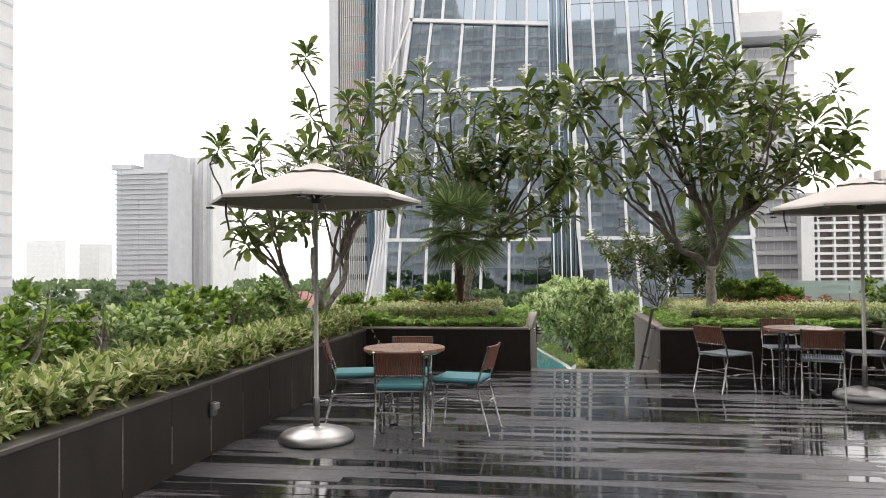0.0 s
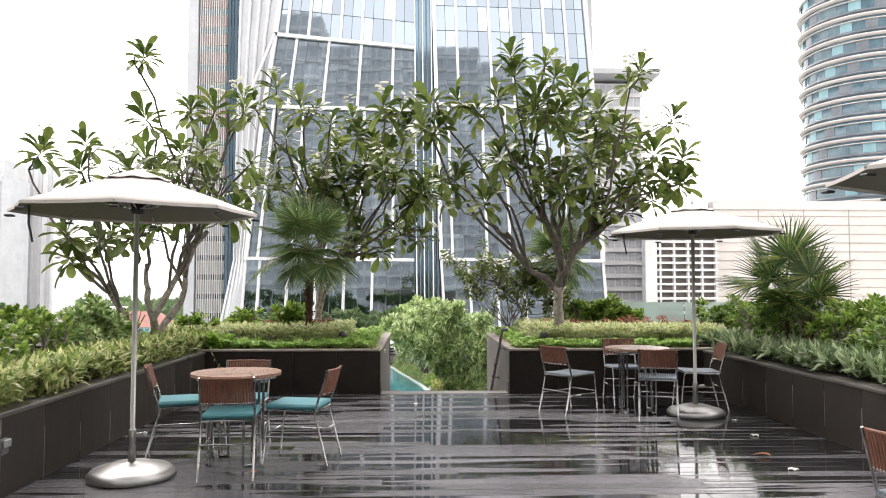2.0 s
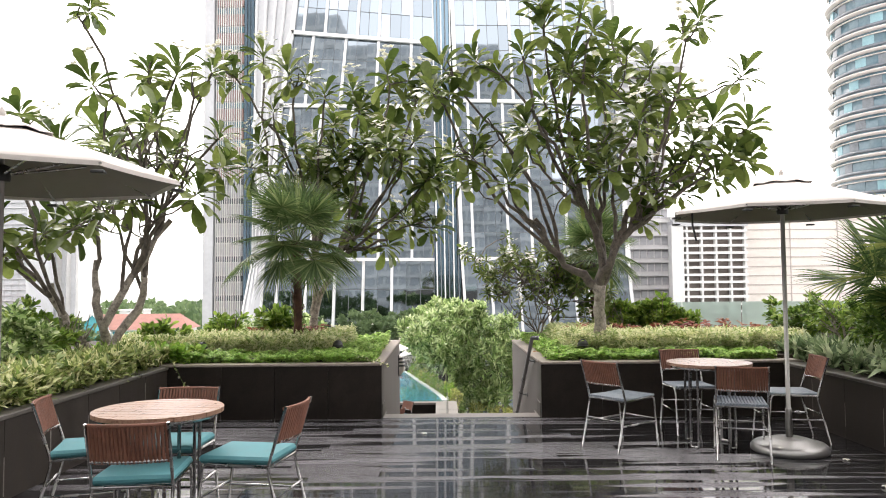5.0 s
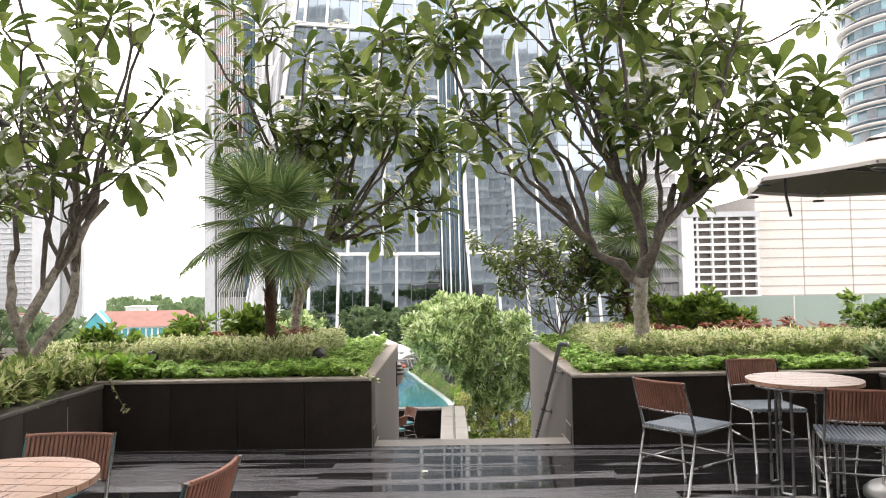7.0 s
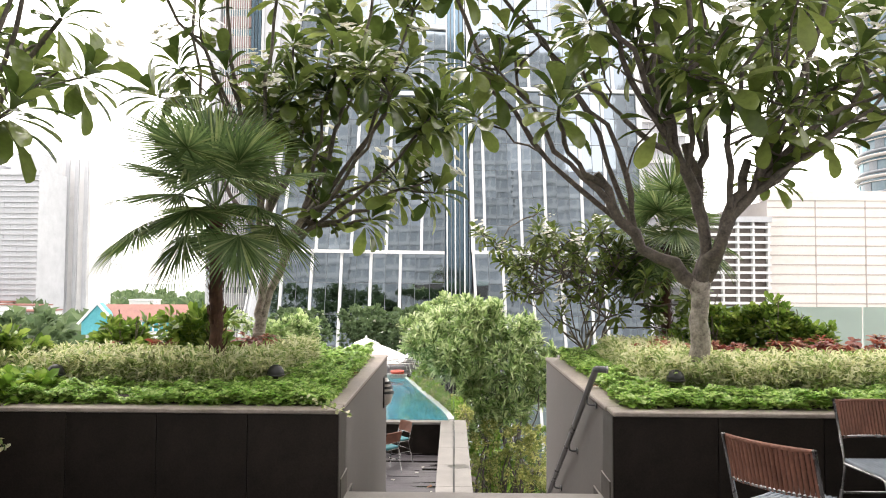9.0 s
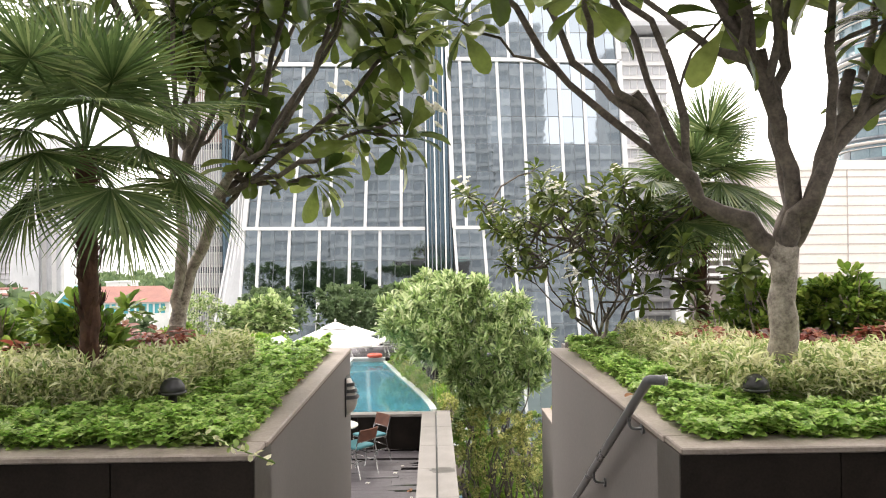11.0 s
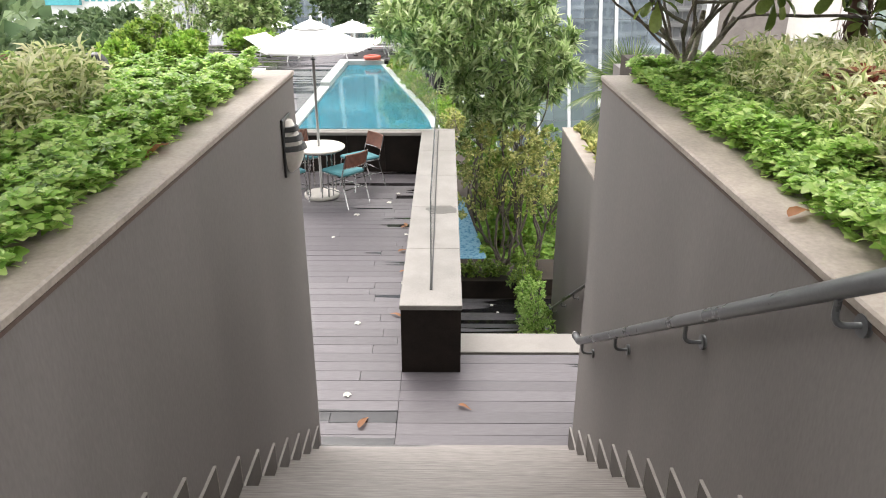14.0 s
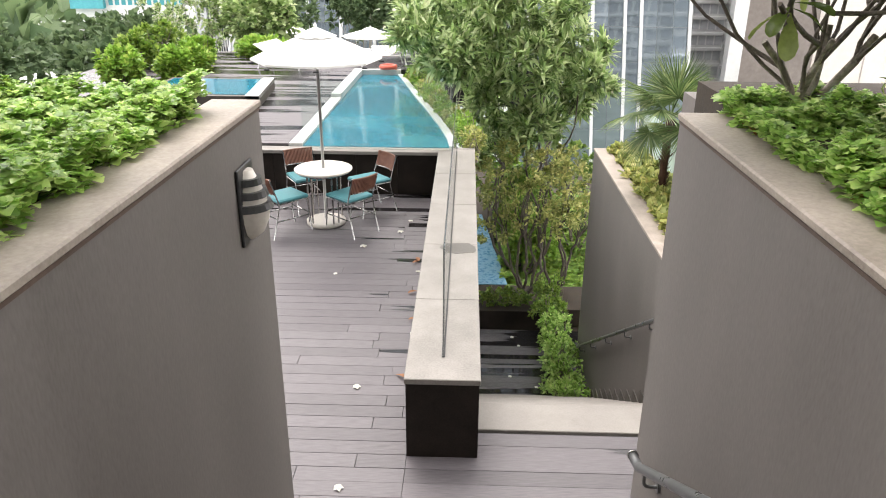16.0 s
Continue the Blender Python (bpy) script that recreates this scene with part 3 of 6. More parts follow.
# ---- furniture ----
def chair(m, seat_material, label, group, slats=False):
    ob = thing("dining_chair", m, label, "chair", group)
    w, d, r = 0.20, 0.20, 0.0092
    for s in (-1, 1):
        # front leg, curved into the seat rail
        part("leg", tube(bent([(s * w, d + 0.05, 0), (s * w, d, 0.44), (s * w, -d, 0.43)], 0.04), r), M_STEEL, ob)
        part("leg", tube(bent([(s * w, -d - 0.10, 0), (s * w, -d + 0.01, 0.42), (s * w, -d - 0.02, 0.52), (s * w, -d - 0.10, 0.77)], 0.05), r), M_STEEL, ob)
        part("stretcher", tube([(s * w, d + 0.03, 0.22), (s * w, -d - 0.045, 0.22)], 0.008), M_STEEL, ob)
    part("stretcher", tube([(-w, d + 0.03, 0.24), (w, d + 0.03, 0.24)], 0.008), M_STEEL, ob)
    part("stretcher", tube([(-w, -d - 0.04, 0.26), (w, -d - 0.04, 0.26)], 0.008), M_STEEL, ob)
    part("seat_frame", tube([(-w, d, 0.435), (w, d, 0.435)], r), M_STEEL, ob)
    part("seat_frame", tube([(-w, -d, 0.43), (w, -d, 0.43)], r), M_STEEL, ob)
    if slats:
        n = 16
        for k in range(n):
            x = -w + (k + 0.5) * 2 * w / n
            part("seat_slat", tube([(x, d + 0.01, 0.452), (x, 0, 0.444), (x, -d - 0.01, 0.447)], 0.0125, 6), M_GREYSEAT, ob)
    else:
        bm = box(-w - 0.005, w + 0.005, -d - 0.01, d + 0.03, 0.44, 0.485, 0.016)
        part("cushion", bm, seat_material, ob, "flat fabric seat cushion")
    # backrest: woven cords between two rails
    def at(x, h):
        bow = 0.035 * (1 - (x / w) ** 2)
        return (x, -d - 0.02 - (h - 0.52) * 0.28 - bow, h)
    for h in (0.57, 0.76):
        part("back_rail", tube([at(-w + 2 * w * k / 8, h) for k in range(9)], 0.010), M_STEEL if h < 0.7 else M_RATTAN, ob)
    n = 20
    for k in range(n):
        x = -w + 0.012 + (2 * w - 0.024) * k / (n - 1)
        bm = bmesh.new()
        add_tube(bm, [at(x, 0.562), at(x, 0.665), at(x, 0.768)], 0.0105 if k % 2 else 0.0095, 5, False)
        part("back_cord", bm, M_RATTAN, ob)
    return ob


def round_table(m, label, top_material, group, planks=True, radius=0.365):
    ob = thing("round_table", m, label, "table", group)
    if planks:
        n, w = 9, 2 * radius / 9
        for k in range(n):
            x0, x1 = -radius + k * w + 0.003, -radius + (k + 1) * w - 0.003
            bm = bmesh.new()
            cut = [(x, math.sqrt(max(radius ** 2 - x * x, 0.0004))) for x in (x0, (2 * x0 + x1) / 3, (x0 + 2 * x1) / 3, x1)]
            loop = [(x, h) for x, h in cut] + [(x, -h) for x, h in reversed(cut)]
            lo = [bm.verts.new((x, y, 0.715)) for x, y in loop]
            hi = [bm.verts.new((x, y, 0.74)) for x, y in loop]
            bm.faces.new(lo), bm.faces.new(hi[::-1])
            for i in range(len(loop)):
                j = (i + 1) % len(loop)
                bm.faces.new((lo[i], hi[i], hi[j], lo[j]))
            bmesh.ops.recalc_face_normals(bm, faces=bm.faces)
            part("plank", bm, top_material, ob)
    else:
        part("tabletop", lathe([(radius - 0.01, 0.712), (radius, 0.72), (radius, 0.735), (radius - 0.008, 0.74)], 40), top_material, ob)
    part("apron_ring", lathe([(radius - 0.05, 0.69), (radius - 0.035, 0.69), (radius - 0.035, 0.714), (radius - 0.05, 0.714)], 32), M_STEEL, ob)
    for k in range(4):
        a = math.pi / 4 + k * math.pi / 2
        c, s = math.cos(a), math.sin(a)
        r0 = radius * 0.62
        pts = [(r0 * c - 0.04 * s, r0 * s + 0.04 * c, 0.70), (r0 * c - 0.04 * s, r0 * s + 0.04 * c, 0.011), (r0 * c + 0.04 * s, r0 * s - 0.04 * c, 0.011), (r0 * c + 0.04 * s, r0 * s - 0.04 * c, 0.70)]
        part("leg", tube(bent(pts, 0.012), 0.011), M_STEEL, ob)
    part("brace", tube([(-0.19, -0.19, 0.69), (0.19, 0.19, 0.69)], 0.010), M_STEEL, ob)
    part("brace", tube([(0.19, -0.19, 0.684), (-0.19, 0.19, 0.684)], 0.010), M_STEEL, ob)
    return ob


def umbrella(m, label, cloth, group="", radius=0.97, rim=2.03, peak=2.33, base=True, strap=True, turn=0.0, undershade=None):
    ob = thing("patio_umbrella", m, label, "umbrella", group)
    if base:
        part("base", lathe([(0.30, 0.0), (0.315, 0.012), (0.315, 0.045), (0.285, 0.075), (0.20, 0.092), (0.17, 0.108), (0.13, 0.118), (0.05, 0.12), (0.042, 0.125), (0.0, 0.125)], 40), M_BASE, ob)
        part("sleeve", lathe([(0.028, 0.12), (0.028, 0.36), (0.025, 0.365), (0.0, 0.366)], 16), M_POLE, ob)
        knob = part("knob", tube([(0.03, 0, 0.33), (0.085, 0, 0.33)], 0.008), M_STEEL, ob)
        part("grip", lathe([(0.0, -0.012), (0.02, -0.012), (0.024, 0.0), (0.02, 0.012), (0.0, 0.012)], 10), M_STEEL, knob).location = (0.09, 0, 0.33)
    else:
        part("base", lathe([(0.24, 0.0), (0.25, 0.01), (0.25, 0.05), (0.22, 0.06), (0.0, 0.065)], 32), M_TABLEW, ob)
    part("pole", tube([(0, 0, 0.06), (0, 0, peak + 0.01)], 0.019, 14), M_POLE, ob)
    part("finial", lathe([(0.012, peak), (0.016, peak + 0.02), (0.02, peak + 0.05), (0.008, peak + 0.075), (0.0, peak + 0.08)], 12), cloth, ob)
    part("hub", lathe([(0.045, rim - 0.02), (0.05, rim), (0.045, rim + 0.06), (0.02, rim + 0.07)], 12), M_BLACK, ob)
    n = 8
    tips = [(radius * math.cos(turn + 2 * math.pi * k / n), radius * math.sin(turn + 2 * math.pi * k / n), rim) for k in range(n)]
    bm = bmesh.new()
    rows = 8
    grid = {}
    for k in range(n):
        a, b = Vector(tips[k]), Vector(tips[(k + 1) % n])
        for j in range(5):
            for i in range(rows + 1):
                t = 0.07 + 0.93 * i / rows
                e = a.lerp(b, j / 4)
                p = Vector((0, 0, peak)).lerp(e, t)
                sag = math.sin(math.pi * j / 4)
                p.z += 0.012 * math.sin(math.pi * t) - 0.004 * sag * t
                p.x *= 1 - 0.007 * sag * t
                p.y *= 1 - 0.007 * sag * t
                grid[k, j, i] = bm.verts.new(p)
            grid[k, j, rows + 1] = bm.verts.new(grid[k, j, rows].co + Vector((0, 0, -0.022)))
        for j in range(4):
            for i in range(rows + 1):
                bm.faces.new((grid[k, j, i], grid[k, j, i + 1], grid[k, j + 1, i + 1], grid[k, j + 1, i])).smooth = i < rows
    bmesh.ops.remove_doubles(bm, verts=bm.verts, dist=0.0005)
    canopy = part("canopy", bm, cloth, ob)
    sol = canopy.modifiers.new("cloth", "SOLIDIFY")
    sol.thickness = 0.004
    # added sheet under the cloth, its darker colour standing for the shade there
    if undershade:
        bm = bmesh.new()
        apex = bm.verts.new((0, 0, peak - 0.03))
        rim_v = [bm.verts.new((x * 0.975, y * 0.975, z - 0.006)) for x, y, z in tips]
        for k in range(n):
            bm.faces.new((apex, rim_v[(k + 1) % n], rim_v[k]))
        part("undershade", bm, undershade, canopy, "taupe sheet holding the shade below the canopy")
    bm = bmesh.new()
    ring = []
    for k in range(32):
        a = 2 * math.pi * k / 32
        rr = 0.24 * (1 + 0.04 * math.cos(8 * (a - turn)))
        ring.append((bm.verts.new((rr * math.cos(a), rr * math.sin(a), peak - 0.24 * (peak - rim) / radius + 0.024 + 0.005 * math.cos(8 * (a - turn)))), bm.verts.new((rr * 0.4 * math.cos(a), rr * 0.4 * math.sin(a), peak - 0.09 * (peak - rim) / radius + 0.030))))
    top = bm.verts.new((0, 0, peak + 0.035))
    for k in range(32):
        a, b = ring[k], ring[(k + 1) % 32]
        bm.faces.new((a[0], b[0], b[1], a[1]))
        bm.faces.new((a[1], b[1], top))
    vent = part("vent", bm, cloth, canopy)
    vent.modifiers.new("cloth", "SOLIDIFY").thickness = 0.004
    for k in range(n):
        tip = Vector(tips[k])
        mid = Vector((0, 0, peak - 0.03)).lerp(tip, 0.52) + Vector((0, 0, 0.01))
        rib = part("rib", tube([(0, 0, peak - 0.05), mid, tip + Vector((0, 0, -0.012))], 0.008, 6), M_STEEL, ob)
        part("strut", tube([(0.03 * math.cos(turn + 2 * math.pi * k / n), 0.03 * math.sin(turn + 2 * math.pi * k / n), rim + 0.02), mid + Vector((0, 0, -0.02))], 0.007, 6), M_STEEL, rib)
        part("pocket", box(-0.03, 0.03, -0.03, 0.03, -0.008, 0.008, 0.004), M_BLACK, rib).location = tip * 0.985 + Vector((0, 0, -0.02))
    if strap:
        tip = Vector(tips[4])
        part("strap", tube([tip * 0.84 + Vector((0, 0, 0.36)), tip * 0.84 + Vector((0, 0, 0.22)), tip * 0.83 + Vector((0.02, 0, 0.10))], 0.009, 6), M_BLACK, ob)
    return ob


G1, G2, G3 = "chairs round the first table", "chairs round the second table", "chairs round the lower table"
TEAL = "chrome dining chair with teal cushion, brown woven back"
GREY = "chrome dining chair with grey-blue corded seat, brown woven back"
chair(pose(-1.13, 6.00, 0, 0, 0, 6), M_TEAL, TEAL, G1)
chair(pose(-1.70, 6.62, 0, 0, 0, -74), M_TEAL, TEAL, G1)
chair(pose(-0.66, 6.40, 0, 0, 0, 80), M_TEAL, TEAL, G1)
chair(pose(-1.24, 6.72, 0, 0, 0, 180), M_TEAL, TEAL, G1)
round_table(pose(-1.18, 6.33, 0, 0, 0, 84), "round teak-slatted table with chrome legs on wet decking", M_TEAK, "terrace tables")
umbrella(pose(-1.84, 5.84, 0, 0, 0, 12), "open cream patio umbrella on a round steel base", M_CANOPY, "terrace umbrellas", 0.90, undershade=M_UNDERSHADE)

chair(pose(2.09, 8.63, 0, 0, 0, -53), M_GREYSEAT, GREY, G2, True)
chair(pose(3.00, 8.24, 0, 0, 0, -18), M_GREYSEAT, GREY, G2, True)
chair(pose(3.66, 8.80, 0, 0, 0, 84), M_GREYSEAT, GREY, G2, True)
chair(pose(2.92, 9.28, 0, 0, 0, 180), M_GREYSEAT, GREY, G2, True)
round_table(pose(2.88, 8.62, 0, 0, 0, 80), "round teak-slatted table with chrome legs on wet decking", M_TEAK, "terrace tables")
umbrella(pose(3.46, 8.35, 0, 0, 0, 5), "open cream patio umbrella with shade-coloured underside, round steel base", M_CANOPY, "terrace umbrellas", rim=2.06, peak=2.36, undershade=M_UNDERSHADE)

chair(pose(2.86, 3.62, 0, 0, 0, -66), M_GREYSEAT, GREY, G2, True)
umbrella(pose(3.73, 4.15, 0, 0, 0, 8), "open cream patio umbrella with shade-coloured underside, round steel base", M_CANOPY, "terrace umbrellas", rim=2.11, peak=2.40, strap=False, undershade=M_UNDERSHADE)

LT = (-1.09, 19.2)
for dx, dy, turn in ((0.36, -0.24, 49), (-0.45, -0.30, -45), (0.52, 0.46, 130), (-0.36, 0.55, -150)):
    chair(pose(LT[0] + dx, LT[1] + dy, LOW, 0, 0, turn), M_TEAL, TEAL, G3)
round_table(pose(*LT, LOW), "round pale-topped table under a white umbrella", M_TABLEW, "lower tables", False)
umbrella(pose(*LT, LOW, 0, 0, 10), "open white patio umbrella standing through a table", M_CANOPYW, "white umbrellas", 0.78, 2.10, 2.42, False, False)


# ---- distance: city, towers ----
# distance haze is put into this pale grey-green ground colour
M_CITY = surface("haze_tinted_city_ground", (0.20, 0.24, 0.20), (0.42, 0.45, 0.42), (0.8, 0.95), 0.02, 0.3, 0.0)
M_WHITE = surface("white_metal_frame", (0.50, 0.51, 0.52), (0.64, 0.64, 0.65), (0.3, 0.5), 0.5, 8, 0.0)
M_MULL = surface("grey_mullion", (0.09, 0.105, 0.12), (0.15, 0.17, 0.19), (0.35, 0.5), 0.5, 8, 0.0)
M_CONC = surface("pale_far_concrete", (0.50, 0.50, 0.50), (0.64, 0.64, 0.64), (0.7, 0.9), 0.15, 2, 0.0)
M_CONCD = surface("grey_far_concrete", (0.34, 0.35, 0.37), (0.46, 0.47, 0.49), (0.7, 0.9), 0.15, 2, 0.0)
M_BEIGE = surface("beige_cladding", (0.50, 0.46, 0.43), (0.60, 0.56, 0.53), (0.6, 0.85), 0.2, 2, 0.0)
M_JOINT = surface("cladding_joint", (0.30, 0.27, 0.25), (0.38, 0.34, 0.32), (0.7, 0.9), 0.5, 3, 0.0)
M_LEDGE = surface("pinkish_white_ledge", (0.42, 0.39, 0.385), (0.52, 0.49, 0.48), (0.6, 0.85), 0.3, 3, 0.0)
M_BROWN = surface("shaded_brown_wall", (0.13, 0.11, 0.10), (0.21, 0.18, 0.165), (0.7, 0.9), 0.5, 3, 0.0)
M_DARKWIN = surface("dark_far_window", (0.06, 0.075, 0.09), (0.14, 0.16, 0.18), (0.08, 0.2), 0.3, 3, 0.0)
M_BLUEWIN = facade_glass("blue_far_glass", (0.11, 0.16, 0.20), 0.08)
M_BAND = surface("blue_grey_band_glass", (0.045, 0.085, 0.11), (0.11, 0.17, 0.20), (0.1, 0.2), 0.4, 2, 0.0)
M_GREYWIN = surface("grey_hotel_window", (0.34, 0.36, 0.38), (0.46, 0.48, 0.50), (0.1, 0.3), 0.3, 2, 0.0)
M_REDBAR = surface("red_brown_louvre", (0.30, 0.20, 0.18), (0.42, 0.30, 0.28), (0.6, 0.8), 0.5, 4, 0.0)
M_TEALBAR = surface("teal_spandrel", (0.12, 0.24, 0.28), (0.20, 0.34, 0.38), (0.3, 0.5), 0.5, 4, 0.0)
M_ROOF = surface("red_tile_roof", (0.20, 0.085, 0.07), (0.30, 0.15, 0.12), (0.7, 0.9), 0.5, 4, 0.1)
M_ROOFW = surface("pale_flat_roof", (0.55, 0.55, 0.55), (0.75, 0.75, 0.75), (0.7, 0.9), 0.1, 2, 0.0)
M_TURQ = surface("turquoise_gable", (0.04, 0.26, 0.31), (0.08, 0.36, 0.41), (0.5, 0.7), 0.5, 4, 0.0)
FACADE = facade_glass("coated_tower_glass", (0.235, 0.275, 0.31), 0.03)

solid("ground", box(-2500, 2500, -60, 4500, -31, -30), M_CITY, "flat city ground with haze in its pale colour and greenery far below", "ground")


class Facade:
    """A wall of glass between four corners: lower left, lower right, upper left, upper right."""

    def __init__(self, a, b, c, d):
        self.a, self.b, self.c, self.d = (Vector(p) for p in (a, b, c, d))
        self.n = (self.b - self.a).cross(self.c - self.a).normalized()

    def at(self, u, v, out=0.0):
        return self.a.lerp(self.b, u).lerp(self.c.lerp(self.d, u), v) + self.n * out


def strip(bm, p, q, width, depth, side):
    """A bar from p to q, standing out from the facade along its normal."""
    p, q = Vector(p), Vector(q)
    w = (q - p).cross(side).normalized() * width / 2
    vs = [bm.verts.new(x + s * w + o * side) for x in (p, q) for s, o in ((-1, 0), (1, 0), (1, depth), (-1, depth))]
    for f in ((0, 1, 5, 4), (1, 2, 6, 5), (2, 3, 7, 6), (3, 0, 4, 7), (0, 3, 2, 1), (4, 5, 6, 7)):
        bm.faces.new([vs[k] for k in f])


def curtain_wall(parent, fc, nu, nv, heavy, rng, tilt=0.0022, wide=0.34, out=0.35):
    """Panes one by one, each a little out of true, thin grey joints, heavy white fins at every so many panes."""
    for j in range(nv):
        for i in range(nu):
            e = 0.012
            ps = [fc.at((i + e) / nu, (j + e) / nv), fc.at((i + 1 - e) / nu, (j + e) / nv), fc.at((i + 1 - e) / nu, (j + 1 - e) / nv), fc.at((i + e) / nu, (j + 1 - e) / nv)]
            mid = sum(ps, Vector()) / 4
            tx, tz = rng.uniform(-tilt, tilt), rng.uniform(-tilt, tilt)
            me = bpy.data.meshes.new("pane")
            pts = []
            for p in ps:
                q = p - mid
                pts.append(q + fc.n * (q.x * tx + q.z * tz))
            pts += [p - fc.n * 0.12 for p in pts]
            me.from_pydata([tuple(p) for p in pts], [], [(0, 1, 2, 3), (4, 7, 6, 5), (0, 4, 5, 1), (1, 5, 6, 2), (2, 6, 7, 3), (3, 7, 4, 0)])
            ob = part("pane", me, FACADE, parent)
            ob.location = mid
    bm = bmesh.new()
    for i in range(nu + 1):
        strip(bm, fc.at(i / nu, 0), fc.at(i / nu, 1), 0.06, 0.05, fc.n)
    for j in range(nv + 1):
        strip(bm, fc.at(0, j / nv), fc.at(1, j / nv), 0.07, 0.05, fc.n)
    tagged(part("mullion", bm, M_MULL, parent), kind="stuff")
    for i in heavy:
        bm = bmesh.new()
        strip(bm, fc.at(i / nu, 0, 0.02), fc.at(i / nu, 1, 0.02), wide, out, fc.n)
        part("fin", bm, M_WHITE, parent)


def beam(parent, p, q, width=0.5, depth=0.5, n=(0, -1, 0), name="frame", material=None):
    bm = bmesh.new()
    strip(bm, p, q, width, depth, Vector(n))
    return part(name, bm, material or M_WHITE, parent)


DT = 95.0
tower = thing("glass_tower", pose(0, 0, 0), "tall faceted glass office tower with white fins", "tower")
rt = random.Random(11)
# left wing: main face in three bands, leaning inwards
lw = [(-22.1, 5.0), (-20.0, 24.8), (-18.6, 34.4), (-16.6, 52.0)]
for (x0, z0), (x1, z1), (nu, nv), hv in ((lw[0], lw[1], (15, 6), (1, 4, 7, 10, 13)), (lw[1], lw[2], (13, 3), (2, 5, 8, 11)), (lw[2], lw[3], (13, 5), (1, 3, 6, 8, 11))):
    fc = Facade((x0, DT, z0), (-0.4, DT, z0 - (1.6 if z0 > 30 else 0.2)), (x1, DT, z1), (-0.4, DT, z1 - (1.6 if z1 > 30 else 0.3)))
    curtain_wall(tower, fc, nu, nv, hv, rt)
    beam(tower, (x1 - 0.2, DT - 0.1, z1), (-0.4, DT - 0.1, z1 - (1.6 if z1 > 30 else 0.3)), 0.45)
    beam(tower, (x0, DT - 0.1, z0), (x1, DT - 0.1, z1), 0.5)
beam(tower, (-22.3, DT - 0.2, 5.0), (-0.4, DT - 0.2, 4.8), 0.42)
fc = Facade((-24.4, DT, -30), (-0.4, DT, -30), (-22.1, DT, 5.0), (-0.4, DT, 4.9))
curtain_wall(tower, fc, 12, 9, (1, 3, 5, 7, 9), rt)
# white folded side of the left wing
for z0, z1, xa0, xb0, xa1, xb1 in ((-30, 5.0, -31.0, -24.5, -24.2, -22.1), (5.0, 34.4, -24.2, -22.1, -23.9, -18.8), (34.4, 52, -23.9, -18.8, -23.6, -16.6)):
    fc = Facade((xa0, DT + 2.5, z0), (xb0, DT, z0), (xa1, DT + 2.5, z1), (xb1, DT, z1))
    bm = bmesh.new()
    q = [bm.verts.new(fc.at(*uv)) for uv in ((0, 0), (1, 0), (1, 1), (0, 1))] + [bm.verts.new(fc.at(*uv, -0.3)) for uv in ((0, 0), (1, 0), (1, 1), (0, 1))]
    for f in ((0, 1, 2, 3), (7, 6, 5, 4), (0, 4, 5, 1), (1, 5, 6, 2), (2, 6, 7, 3), (3, 7, 4, 0)):
        bm.faces.new([q[k] for k in f])
    part("side_panel", bm, M_CONCD, tower)
    for u in (0.0, 0.25, 0.5, 0.75, 1.0):
        beam(tower, fc.at(u, 0), fc.at(u, 1), 0.28, 0.25, fc.n)
beam(tower, (-18.7, DT - 0.3, 34.4), (-23.6, DT - 0.3, 22.0), 0.3)
# middle recess with close vertical fins
bm = box(-0.4, 3.0, DT + 2.2, DT + 2.6, -30, 52)
part("recess", bm, M_BLUEWIN, tower)
for k, x in enumerate((-0.25, 0.25, 0.75, 1.3, 1.9, 2.5)):
    beam(tower, (x + 0.5, DT + 0.2 * k, -30), (x - 0.3, DT + 0.2 * k, 52), 0.12 if k % 2 else 0.17, 1.3, (0, -1, 0), "fin", M_MULL if k % 2 else M_WHITE)
# right wing
rw = [(3.1, 24.3, 4.9), (2.5, 23.3, 25.3), (1.7, 21.3, 52.0)]
for (xa, xb, z0), (xc, xd, z1), nu, nv, hv in ((rw[0], rw[1], 14, 6, (1, 4, 6, 9, 11)), (rw[1], rw[2], 14, 8, (2, 5, 7, 10, 12))):
    fc = Facade((xa, DT, z0), (xb, DT, z0 - 0.2), (xc, DT, z1), (xd, DT, z1 - 0.5))
    curtain_wall(tower, fc, nu, nv, hv, rt)
    beam(tower, fc.at(0, 1, 0.05), fc.at(1, 1, 0.05), 0.42)
    beam(tower, fc.at(0, 0, 0.05), fc.at(0, 1, 0.05), 0.5)
    beam(tower, fc.at(1, 0, 0.05), fc.at(1, 1, 0.05), 0.55)
fc = Facade((5.2, DT, -30), (27.0, DT, -30), (3.1, DT, 4.9), (24.3, DT, 4.7))
curtain_wall(tower, fc, 12, 9, (0, 2, 4, 6, 8, 9, 12), rt)
beam(tower, fc.at(0, 1, 0.1), fc.at(1, 1, 0.1), 0.42)
part("core", box(-22, 24, DT + 3, DT + 30, -30, 52), M_CONCD, tower)
part("roof", box(-17, 21.5, DT + 0.5, DT + 30, 52, 52.6), M_CONCD, tower)

